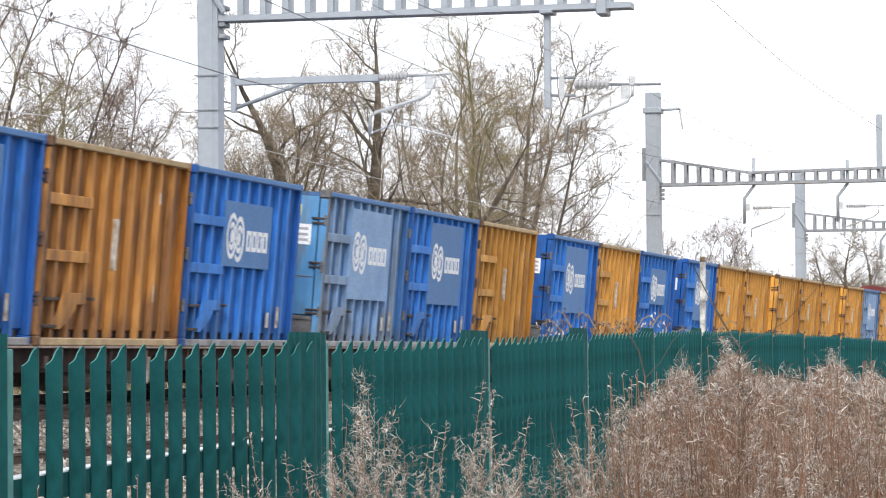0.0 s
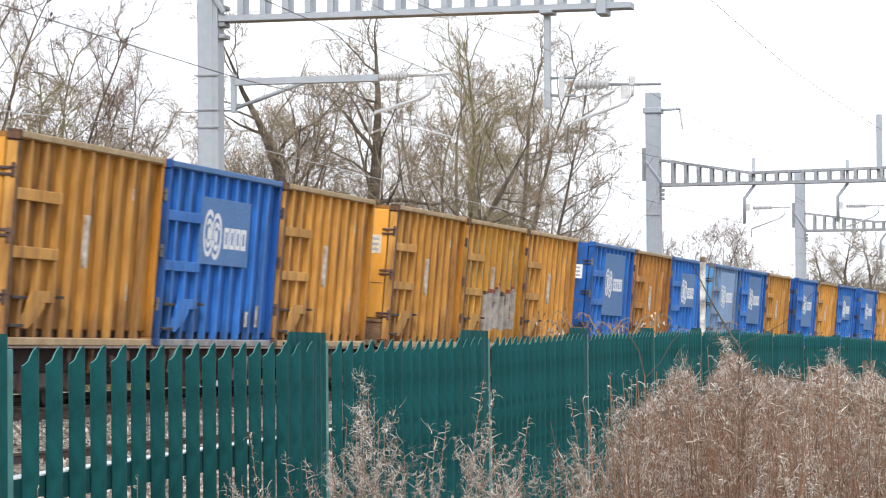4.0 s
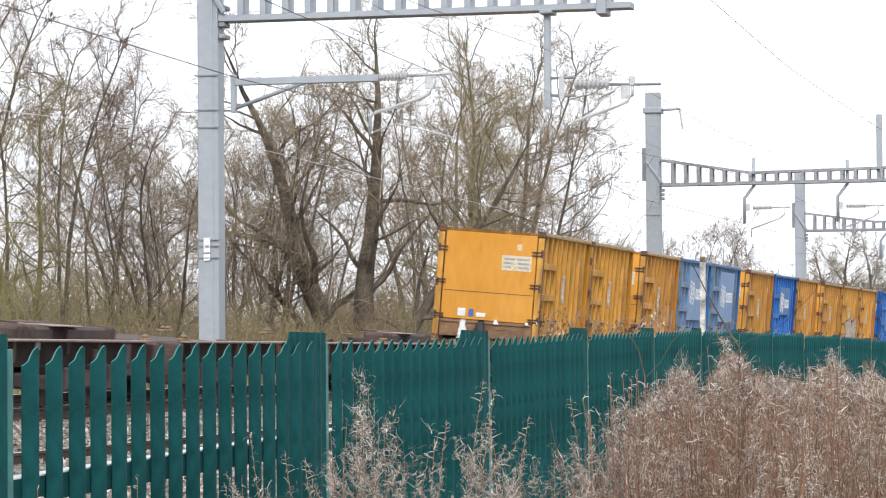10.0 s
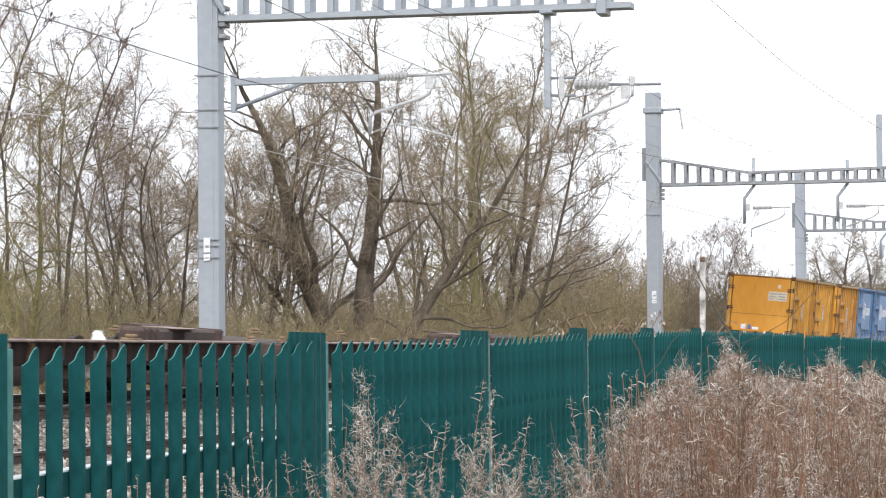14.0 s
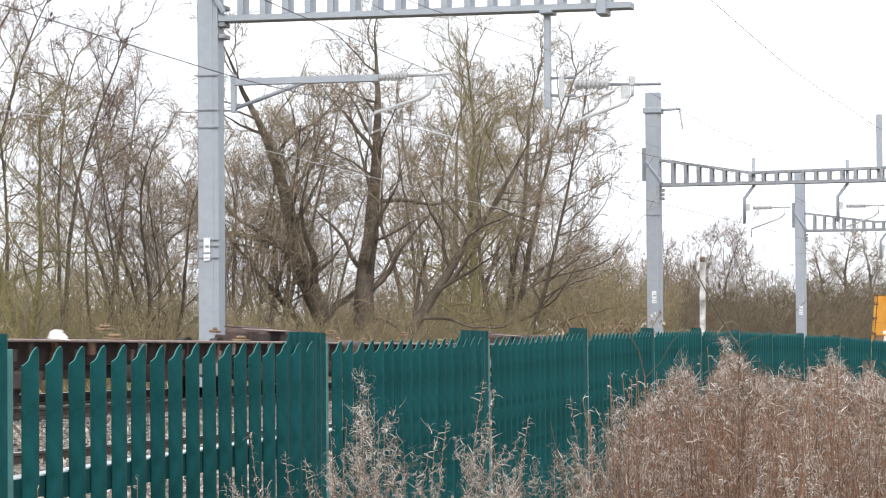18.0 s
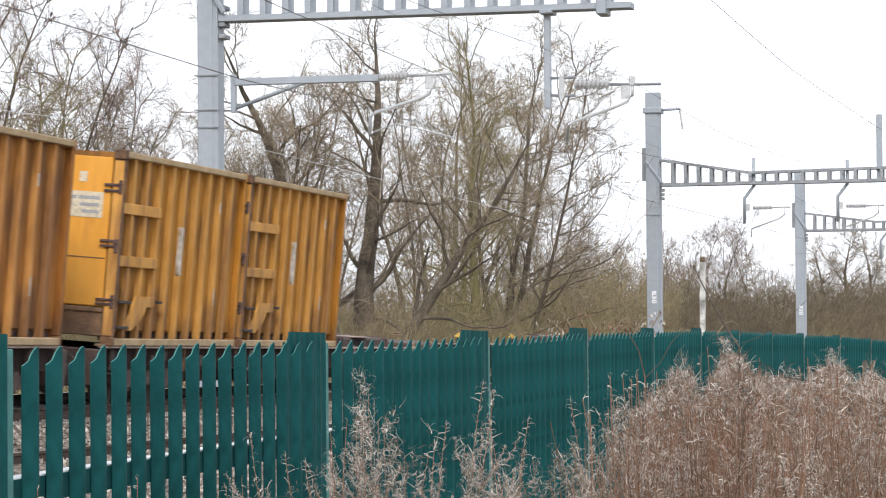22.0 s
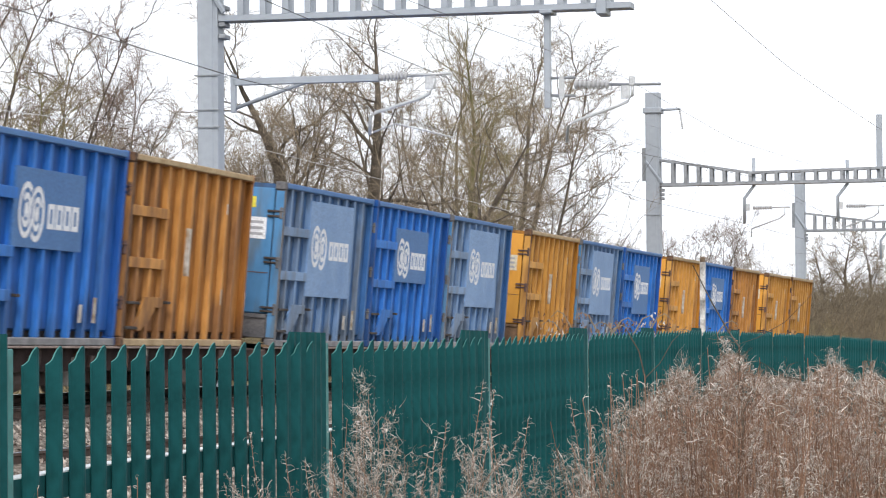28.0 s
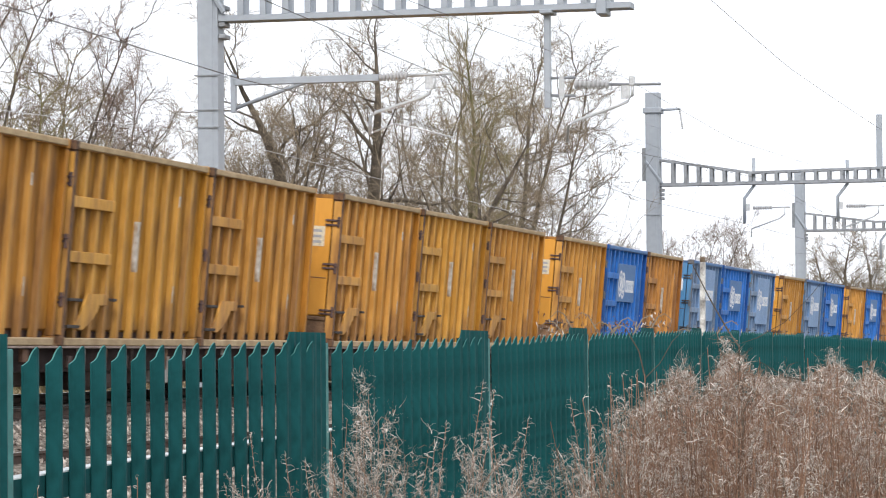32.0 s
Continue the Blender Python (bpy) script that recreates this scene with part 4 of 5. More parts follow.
def lattice_beam(root, x0, x1, zb, ztop, bays, mat, y=0.0):
    """Ladder boom along local x: two chords and upright battens; ztop: height of the top chord along x."""
    w = 0.22
    part("bottom_chord", box((x0, y - w, zb - 0.07), (x1, y + w, zb + 0.05), 0.01), mat, root)
    n = len(ztop)
    for (xa, za), (xb, zb2) in zip(ztop[:-1], ztop[1:]):
        bm = bmesh.new()
        rows = [[bm.verts.new((x, yy, z + h)) for yy, h in ((y - w, -0.045), (y + w, -0.045), (y + w, 0.045), (y - w, 0.045))] for x, z in ((xa, za), (xb, zb2))]
        for j in range(4):
            bm.faces.new((rows[0][j], rows[0][(j + 1) % 4], rows[1][(j + 1) % 4], rows[1][j]))
        bm.faces.new(rows[0][::-1]); bm.faces.new(rows[1])
        part("top_chord", bm, GALV_DARK if mat is not GALV else mat, root)
    for i in range(1, bays):
        x = x0 + (x1 - x0) * i / bays
        zt = float(np.interp(x, [p[0] for p in ztop], [p[1] for p in ztop]))
        for yy in (y - w + 0.03, y + w - 0.03):
            part("batten", box((x - 0.06, yy - 0.03, zb + 0.05), (x + 0.06, yy + 0.03, zt - 0.045)), mat, root)


def mast(root, w, depth, z0, z1, mat):
    """H-section steel mast standing at the origin of its frame."""
    bm = bmesh.new()
    add_box(bm, (-w / 2, -depth / 2, z0), (w / 2 - 0.10, depth / 2, z1), 0.015)
    part("mast_shaft", bm, mat, root)
    bm = bmesh.new()
    add_box(bm, (w / 2 - 0.11, -depth / 2 + 0.014, z0), (w / 2 - 0.02, depth / 2 - 0.014, z1))
    add_box(bm, (w / 2 - 0.03, -depth / 2, z0), (w / 2, depth / 2, z1))
    part("mast_flange", bm, mat, root)
    part("foundation", box((-0.6, -0.6, z0 - 0.6), (0.6, 0.6, z0 + 0.05), 0.03), CONCRETE, root)


def band(root, w, depth, z):
    bm = bmesh.new()
    for y in (-depth / 2 - 0.015, depth / 2 + 0.015):
        add_box(bm, (-w / 2 - 0.06, y - 0.015, z - 0.012), (w / 2 + 0.05, y + 0.015, z + 0.012))
    part("clamp_band", bm, GALV_DARK, root)


def insulator(root, p0, p1, r=0.085, discs=8):
    p0, p1 = Vector(p0), Vector(p1)
    pts, rad = [], []
    for i in range(discs):
        for f, rr in ((0.0, 0.45), (0.35, 1.0), (0.65, 1.0), (1.0, 0.45)):
            pts.append(p0 + (p1 - p0) * (i + f * 0.999) / discs)
            rad.append(r * rr)
    v, f = [], []
    add_tube(v, f, pts, rad, 10)
    part("insulator", mesh_from("insulator", v, f, CERAMIC), None, root, "pale grey ribbed insulator")


def rod(root, name, pts, r, mat=None):
    part(name, tube_mesh(name, pts, r, mat or TUBE, 8), None, root)


def sign(root, x, z, w=0.12, y=-0.30):
    for zz, h in ((z, 0.22), (z - 0.28, 0.10)):
        board = part("number_sign", box((x - w / 2, y - 0.012, zz - h), (x + w / 2, y, zz + h * 0.3), 0.002), WHITE, root, "small white sign")
        part("text_bar", box((x - w / 3, y - 0.015, zz - h * 0.6), (x + w / 3, y - 0.011, zz - h * 0.35)), LABEL_GREY, board)


def gantry_near():
    root = tagged(new("overhead_gantry"), "galvanised steel mast with ladder boom over the tracks", "gantry", "overhead line gantries")
    root.matrix_basis = lat_frame(-1.2, -4.35)
    mast(root, 0.42, 0.42, 0.4, 11.0, GALV)
    for z in (7.28, 6.60, 6.26):
        band(root, 0.42, 0.42, z)
    lattice_beam(root, 0.22, 8.42, 8.40, [(0.22, 9.75), (8.42, 9.55)], 18, GALV)
    part("brace", tube_mesh("brace", [(-0.2, -0.28, 9.4), (0.36, -0.28, 8.5)], 0.05, GALV, 6), None, root)
    for z in (8.62, 8.45, 8.28, 8.05):
        part("bolt_plate", box((0.22, -0.2, z - 0.05), (0.35, 0.2, z + 0.04), 0.015), GALV_DARK, root)
    part("end_clamp", box((7.75, -0.28, 8.22), (7.95, 0.28, 9.6), 0.02), GALV, root)
    # arm to the far track
    part("bracket_upright", box((0.42, -0.06, 6.55), (0.52, 0.06, 7.30), 0.01), GALV, root)
    part("arm", box((0.46, -0.06, 7.08), (3.42, 0.06, 7.22), 0.012), GALV, root)
    rod(root, "strut", [(0.46, 0, 6.62), (1.9, 0, 7.10), (2.2, 0, 7.12)], 0.04, GALV)
    insulator(root, (3.42, 0, 7.16), (3.98, 0, 7.18))
    rod(root, "end_tube", [(3.98, 0, 7.18), (4.85, 0, 7.20)], 0.035)
    part("clamp_plate", box((4.34, -0.02, 6.90), (4.56, 0.02, 7.19), 0.01), TUBE, root)
    rod(root, "registration_tube", [(4.52, 0, 7.12), (4.52, 0, 6.95), (4.42, 0, 6.82), (4.2, 0, 6.72), (3.34, 0, 6.48), (3.24, 0, 6.40), (3.22, 0, 6.05)], 0.035)
    rod(root, "steady_arm", [(3.3, 0, 6.10), (3.75, 0, 6.25), (4.3, 0, 6.12), (4.9, 0, 5.95)], 0.02)
    # drop post with the arm to the near track
    part("drop_post", box((6.70, -0.07, 6.47), (6.82, 0.07, 8.36), 0.01), GALV, root)
    part("drop_flange", box((6.64, -0.24, 8.27), (6.90, 0.24, 8.36), 0.02), GALV, root)
    for z in (7.05, 6.72):
        rod(root, "stub", [(6.8, 0, z), (7.3, 0, z - 0.02 if z < 6.9 else z)], 0.03, GALV_DARK)
    part("stub_plate", box((6.98, -0.03, 6.66), (7.08, 0.03, 7.08), 0.005), TUBE, root)
    insulator(root, (7.27, 0, 6.92), (7.95, 0, 6.90), 0.10)
    rod(root, "end_tube", [(7.95, 0, 6.90), (8.95, 0, 6.88)], 0.03, GALV_DARK)
    part("clamp_plate", box((8.18, -0.02, 6.62), (8.36, 0.02, 6.88), 0.01), TUBE, root)
    part("wire_clamp", box((8.33, -0.04, 6.86), (8.45, 0.04, 7.05), 0.02), TUBE, root)
    rod(root, "registration_tube", [(8.40, 0, 6.88), (8.40, 0, 6.68), (8.30, 0, 6.56), (8.1, 0, 6.48), (7.3, 0, 6.22), (7.15, 0, 6.12), (7.12, 0, 5.8)], 0.03)
    for z in (4.05, 3.93, 3.70):
        band(root, 0.42, 0.42, z)
    sign(root, -0.02, 4.02, 0.13, -0.245)
    return root


def gantry_far(s, lat, w, top, zb, ztop, reach, bays, drops, label):
    root = tagged(new("overhead_gantry"), label, "gantry", "overhead line gantries")
    root.matrix_basis = lat_frame(s, lat)
    mast(root, w, w, 0.4, top, GALV)
    lattice_beam(root, w / 2, reach, zb, ztop, bays, GALV_DARK)
    part("brace", tube_mesh("brace", [(-w / 2, -0.25, zb + 0.85), (w / 2 + 0.1, -0.25, zb + 0.05)], 0.06, GALV, 6), None, root)
    part("back_plate", box((-w / 2 - 0.16, -0.1, zb - 0.05 + 0.2), (-w / 2 - 0.01, 0.1, zb + 1.35)), GALV_DARK, root)
    for z in (zb - 0.2, zb - 0.35, zb - 0.5):
        part("bolt_plate", box((w / 2, -0.1, z - 0.05), (w / 2 + 0.14, 0.1, z + 0.05), 0.02), GALV_DARK, root)
    band(root, w, w, zb - 1.1)
    sign(root, 0.02, 3.95, 0.16, -w / 2)
    for x, zt in drops:
        rod(root, "drop_tube", [(x, 0, zt), (x, 0, zb - 0.1), (x - 0.35, 0, zb - 0.55), (x - 0.35, 0, zb - 1.45)], 0.06, GALV)
        part("stub_plate", box((x - 0.30, -0.03, zb - 1.0), (x - 0.16, 0.03, zb - 0.75), 0.005), TUBE, root)
        insulator(root, (x - 0.05, 0, zb - 0.9), (x + 0.65, 0, zb - 0.9), 0.08)
        rod(root, "end_tube", [(x + 0.65, 0, zb - 0.9), (x + 1.3, 0, zb - 0.9)], 0.035)
        rod(root, "registration_tube", [(x + 1.1, 0, zb - 0.9), (x + 1.1, 0, zb - 1.15), (x + 0.9, 0, zb - 1.3), (x - 0.1, 0, zb - 1.65), (x - 0.12, 0, zb - 1.95)], 0.03)
    return root


gantry_near()
g = gantry_far(50.5, -4.4, 0.50, 11.2, 7.86, [(0.25, 8.75), (3.55, 8.22), (12.0, 8.35)], 12.0, 25, [(3.65, 8.75), (7.0, 8.6)], "galvanised mast carrying a haunched ladder portal boom")
part("top_collar", box((-0.33, -0.33, 10.45), (0.33, 0.33, 10.65), 0.02), GALV, g)
rod(g, "top_arm", [(0.25, 0, 10.57), (1.0, 0, 10.60)], 0.05, GALV)
insulator(g, (0.98, 0, 10.55), (1.08, 0, 9.85), 0.04, 9)
part("tall_post", box((8.05, -0.1, 7.8), (8.25, 0.1, 10.2), 0.01), GALV, g)
part("far_mast", box((11.8, -0.25, 0.2), (12.3, 0.25, 9.4), 0.02), GALV, g)
gantry_far(88.1, -4.4, 0.46, 10.5, 7.62, [(0.25, 8.45), (3.6, 7.98), (12.0, 8.05)], 12.0, 25, [(4.2, 8.5)], "galvanised mast with a ladder portal boom further off")

WIRES = {
    "catenary_wire": (-0.4, 0.008, ((-60, 8.2), (-30, 7.75), (-11, 7.56), (1.1, 7.45), (25, 7.35), (51, 8.0), (70, 7.4), (88, 8.0))),
    "contact_wire": (-1.1, 0.008, ((-60, 6.4), (-21, 6.39), (-9.6, 6.37), (-1.2, 6.57), (5.7, 6.55), (30, 6.3), (51, 6.4), (88, 6.4))),
    "near_catenary_wire": (4.0, 0.005, ((-60, 7.2), (-19.6, 6.44), (-15.4, 6.58), (-1.9, 6.97), (13.1, 6.8), (51, 7.6))),
    "near_contact_wire": (3.0, 0.004, ((-60, 6.7), (-12.3, 6.66), (-6.4, 6.56), (-0.5, 6.43), (6.2, 6.32), (51, 6.3))),
    "earth_wire": (-4.0, 0.0035, ((-1, 10.3), (37.4, 9.6), (51.0, 9.87), (63.3, 9.5), (88, 10.2))),
    "pale_wire": (-4.6, 0.006, ((-60, 5.6), (-11.9, 5.79), (-1.3, 6.16), (30, 5.9), (51, 6.4))),
    "return_wire": (6.5, 0.0055, ((-30, 8.3), (-7.9, 7.67), (3.3, 7.56), (24.4, 7.73))),
}


def build_wires():
    for name, (lat, r, pts) in WIRES.items():
        ss = np.arange(pts[0][0], pts[-1][0] + 0.1, 2.0)
        zs = np.interp(ss, [p[0] for p in pts], [p[1] for p in pts])
        ob = part(name, tube_mesh(name, [line_at(float(s), lat, float(z)) for s, z in zip(ss, zs)], r, TUBE if name == "pale_wire" else WIRE, 5), None)
        tagged(ob, "thin overhead line wire along the tracks", "wire", "overhead wires")
    for s in (6, 16, 28, 38):
        z = float(np.interp(s, [-60, -21, -9.6, -1.2, 5.7, 30], [6.4, 6.39, 6.37, 6.57, 6.55, 6.3]))
        v, f = [], []
        z1 = float(np.interp(s, [-30, -11, 1.1, 25, 51], [7.75, 7.56, 7.45, 7.35, 8.0]))
        add_tube(v, f, [line_at(s, -1.1, z), line_at(s, -0.4, z1)], [0.006, 0.006], 4)
        tagged(new("wire_dropper", mesh_from("wire_dropper", v, f, WIRE)), "thin dropper between contact and catenary wire", "wire", "droppers")


build_wires()


def white_pole():
    root = tagged(new("marker_post"), "peeling white post with a brown cap behind the fence", "post")
    root.matrix_basis = pose(3.38, 40.0, -0.05, 0, 0.6, 0)
    part("post_shaft", tube_mesh("post_shaft", [(0, 0, 0), (0, 0, 3.0)], 0.038, POLE_WHITE, 12), None, root)
    part("post_cap", tube_mesh("post_cap", [(0, 0, 2.99), (0, 0, 3.07)], 0.036, CAP, 12), None, root)


white_pole()


# ---- bare winter trees ----
def grow(rnd, v, f, pos, dirn, length, r0, r1, segs, sides, wobble, up=0.0):
    """One wandering tapered limb; returns its points and headings."""
    pts, dirs, d, p = [pos.copy()], [dirn.copy()], dirn.normalized(), pos.copy()
    for _ in range(segs):
        d = (d + Vector((rnd.uniform(-1, 1), rnd.uniform(-1, 1), rnd.uniform(-1, 1))) * wobble + Vector((0, 0, up))).normalized()
        p = p + d * (length / segs)
        pts.append(p.copy())
        dirs.append(d.copy())
    rad = [r0 + (r1 - r0) * i / segs for i in range(segs + 1)]
    add_tube(v, f, pts, rad, sides, cap=False)
    return pts, dirs, rad


def aside(rnd, d, angle):
    a = d.cross(Vector((rnd.uniform(-1, 1), rnd.uniform(-1, 1), rnd.uniform(-1, 1))))
    a = a.normalized() if a.length > 1e-6 else Vector((1, 0, 0))
    return (d * math.cos(angle) + a * math.sin(angle)).normalized()


def make_tree(seed, height, stems, limbs, boughs, twigs, trunk_r, spread=0.9, bark=None, twig=None, label="", fine=5, low=0.22, leaves=0, reach=1.0, thick=1.0):
    """stems: for each trunk its foot (x, y), its lean (x, y), girth and height shares; limbs per stem; boughs per limb; twigs per bough; fine: thin shoots on each twig."""
    rnd = random.Random(seed)
    tv, tf, cv, cf, lv, lf = [], [], [], [], [], []
    for bx, by, dx, dy, girth, tall in stems:
        d = Vector((dx, dy, 1)).normalized()
        hh = height * tall
        pts, dirs, rad = grow(rnd, tv, tf, Vector((bx, by, 0)), d, hh * 0.94, trunk_r * girth, 0.012, 14, 8, 0.13, 0.03)
        for k in range(limbs):
            t = low + (1 - low) * (k + rnd.random()) / limbs
            j = min(int(t * 14), 13)
            p = pts[j].lerp(pts[j + 1], t * 14 - j)
            ll = hh * rnd.uniform(0.22, 0.44) * (1.15 - 0.75 * t) * reach
            r0 = max(rad[j] * rnd.uniform(0.22, 0.5), 0.016 * thick)
            lp, ld, lr = grow(rnd, tv, tf, p, aside(rnd, dirs[j], rnd.uniform(0.55, spread + 0.15)), ll, r0, 0.009, 9, 5, 0.28, 0.05)
            for b in range(boughs):
                u = 0.12 + 0.88 * (b + rnd.random()) / boughs
                q = min(int(u * 9), 8)
                bp, bd, br = grow(rnd, cv, cf, lp[q].lerp(lp[q + 1], u * 9 - q), aside(rnd, ld[q], rnd.uniform(0.45, 1.05)), max(ll * rnd.uniform(0.25, 0.5), height * 0.05), 0.0095 * thick, 0.0042 * thick, 6, 3, 0.27, 0.04)
                for _ in range(twigs):
                    x = rnd.randrange(1, 7)
                    wp, wd, wr = grow(rnd, cv, cf, bp[x], aside(rnd, bd[x], rnd.uniform(0.45, 1.1)), height * rnd.uniform(0.025, 0.07), 0.0052 * thick, 0.0028 * thick, 3, 3, 0.27, 0.03)
                    for _ in range(fine):
                        y = rnd.randrange(0, 4)
                        grow(rnd, cv, cf, wp[y], aside(rnd, wd[y], rnd.uniform(0.45, 1.1)), height * rnd.uniform(0.012, 0.036), 0.0034 * thick, 0.0020 * thick, 2, 3, 0.27, 0.03)
                if leaves and rnd.random() < leaves:
                    c0 = bp[-1]
                    for _ in range(16):
                        c = c0 + Vector((rnd.gauss(0, 0.06), rnd.gauss(0, 0.06), rnd.uniform(-0.20, 0.04)))
                        b2 = len(lv)
                        lv.extend(c + Vector((rnd.uniform(-1, 1) * 0.035, rnd.uniform(-1, 1) * 0.035, rnd.uniform(-1, 1) * 0.06)) for _ in range(4))
                        lf.extend([(b2, b2 + 1, b2 + 2), (b2, b2 + 2, b2 + 3), (b2, b2 + 3, b2 + 1)])
    root = tagged(new("bare_tree"), label, "tree", "bare trees beyond the line")
    part("trunk", mesh_from("trunk", tv, tf, bark or BARK, True), None, root)
    part("crown", mesh_from("crown", cv, cf, twig or TWIG), None, root)
    if lv:
        part("dead_leaves", mesh_from("dead_leaves", lv, lf, DRY_LEAF), None, root, "few hanging dead leaf clusters")
    return root


def make_shrub(seed, height, stems, shoots, mat, label, width=1.3):
    rnd = random.Random(seed)
    v, f = [], []
    for _ in range(stems):
        a, o = rnd.uniform(0, 6.28), rnd.uniform(0, width)
        base = Vector((math.cos(a) * o, math.sin(a) * o, 0))
        d = Vector((rnd.uniform(-0.4, 0.4), rnd.uniform(-0.4, 0.4), 1)).normalized()
        pts, dirs, rad = grow(rnd, v, f, base, d, height * rnd.uniform(0.55, 1.0), 0.011, 0.004, 5, 3, 0.24, 0.02)
        for _ in range(shoots):
            j = rnd.randrange(1, 6)
            wp, wd, _r = grow(rnd, v, f, pts[j], aside(rnd, dirs[j], rnd.uniform(0.4, 1.0)), height * rnd.uniform(0.10, 0.26), 0.0052, 0.003, 3, 3, 0.34, 0.03)
            for _ in range(2):
                x = rnd.randrange(1, 4)
                grow(rnd, v, f, wp[x], aside(rnd, wd[x], 0.7), height * rnd.uniform(0.05, 0.12), 0.004, 0.0024, 1, 3, 0.2)
    root = tagged(new("bare_shrub", mesh_from("bare_shrub", v, f, mat)), label, "shrub", "scrub beyond the line")
    return root


def at_view(x, dist):
    """Ground place at a bearing (in thousandths to the right of the view's middle) and distance."""
    return Vector((x / 1000.0 * dist, dist, 0))


def lat_of(p):
    i = int(np.argmin((_x - p.x) ** 2 + (_y - p.y) ** 2))
    h = heading(_s[i])
    return (p.x - _x[i]) * math.cos(h) - (p.y - _y[i]) * math.sin(h)


def beyond(bearing, lat):
    """Ground place at a bearing where the ground lies lat metres off the line."""
    d = 20.0
    while d < 420 and lat_of(at_view(bearing, d)) > lat:
        d += 0.5
    return at_view(bearing, d)


def plant(proto, used, p, turn, top, tall):
    """Sets a plant so that its top (at height tall in its own measure) rises top thousandths above eye level."""
    z = ground_z(lat_of(p)) - 0.05
    size = (1.75 + top / 1000.0 * p.y - z) / tall
    m = pose(p.x, p.y, z, 0, 0, turn)
    ob = copy_thing(proto, m) if used else proto
    ob.matrix_basis = m
    ob.scale = (size, size, size)
    return ob


def build_trees():
    willow = ((0.05, 0.0, -0.25, 0.05, 1.0, 0.98), (0.42, 0.2, 0.10, 0.10, 0.95, 0.97), (0.60, -0.1, 0.36, -0.05, 0.55, 0.80), (0.0, 0.1, -0.70, 0.1, 0.40, 0.62), (-1.5, 0.3, -0.30, 0.1, 0.25, 0.7))
    fan = ((0.0, 0.0, 0.03, 0.0, 1.0, 1.0), (0.10, 0.1, 0.20, 0.05, 0.9, 0.98), (0.15, -0.1, 0.34, -0.1, 0.62, 0.86), (-0.12, 0.1, -0.20, 0.1, 0.7, 0.92))
    upright = ((0.0, 0.0, 0.02, 0.0, 1.0, 1.0), (0.3, 0.2, -0.06, 0.1, 0.6, 0.8))
    slender = ((0.0, 0.0, 0.06, 0.04, 1.0, 1.0), (0.3, 0.1, -0.10, 0.06, 0.8, 0.92))
    pair_of = ((0.0, 0.0, 0.12, 0.0, 1.0, 1.0), (-0.2, 0.1, -0.14, 0.1, 0.9, 0.9), (0.1, 0.3, 0.0, 0.2, 0.7, 0.85))
    kinds = [
        (make_tree(1, 10.0, willow, 20, 6, 6, 0.33, 1.15, BARK, TWIG, "large bare willow with massive dark leaning trunks", 5, 0.20), 10.0),
        (make_tree(2, 10.0, fan, 18, 5, 6, 0.12, 0.95, BARK, TWIG, "bare multi-stemmed tree fanning out from its foot", 6, 0.16, reach=0.90), 10.0),
        (make_tree(3, 10.0, upright, 26, 4, 6, 0.15, 1.1, BARK_MOSS, TWIG_OLIVE, "bare tree with mossy green trunk", 5, 0.12, reach=0.9), 10.0),
        (make_tree(4, 10.0, slender, 17, 4, 6, 0.075, 0.95, BARK, TWIG_RED, "slender bare tree with few dead leaves", 6, 0.30, 0.10, reach=0.85), 10.0),
        (make_tree(5, 10.0, ((0.0, 0.0, 0.0, 0.0, 1.0, 1.0),), 34, 5, 5, 0.30, 1.4, BARK, TWIG, "round-crowned bare tree in the distance", 4, 0.2, thick=1.7, reach=1.25), 10.0),
        (make_tree(6, 10.0, pair_of, 17, 4, 6, 0.09, 1.0, BARK, TWIG, "slender grey bare tree with crossing limbs", 5, 0.2, reach=0.85), 10.0),
    ]
    used = [False] * len(kinds)
    # kind, bearing, metres off the line, turn, top above eye level
    spots = ((0, -31, -9.5, 0, 124), (2, 10, -9.0, 140, 112), (1, 19, -9.5, 0, 113), (5, -60, -12, 20, 96), (5, 36, -13, 70, 62), (5, -10, -13, 200, 108), (5, -54, -15, 33, 92),
             (2, -139, -8, 20, 128), (3, -126, -9, 60, 122), (3, -113, -11, 120, 104), (3, -147, -10, 20, 130), (5, -104, -10, 190, 96), (5, -96, -10, 220, 88),
             (5, -70, -13, 33, 84), (5, -44, -18, 250, 84), (1, 0, -16, 15, 100), (3, 42, -16, 120, 46), (5, -86, -16, 140, 76),
             (3, 92, -16, 20, 46), (3, 100, -18, 200, 42), (2, 108, -20, 10, 34), (3, 72, -16, 150, 42), (3, 56, -16, 10, 40), (3, 82, -17, 70, 45),
             (4, 132, -40, 0, 41), (4, 143, -38, 90, 38), (4, 155, -40, 180, 37), (4, 121, -50, 40, 28), (4, 126, -44, 140, 36))
    for k, b, lat, turn, top in spots:
        plant(kinds[k][0], used[k], beyond(b, lat), turn, top, kinds[k][1])
        used[k] = True


build_trees()


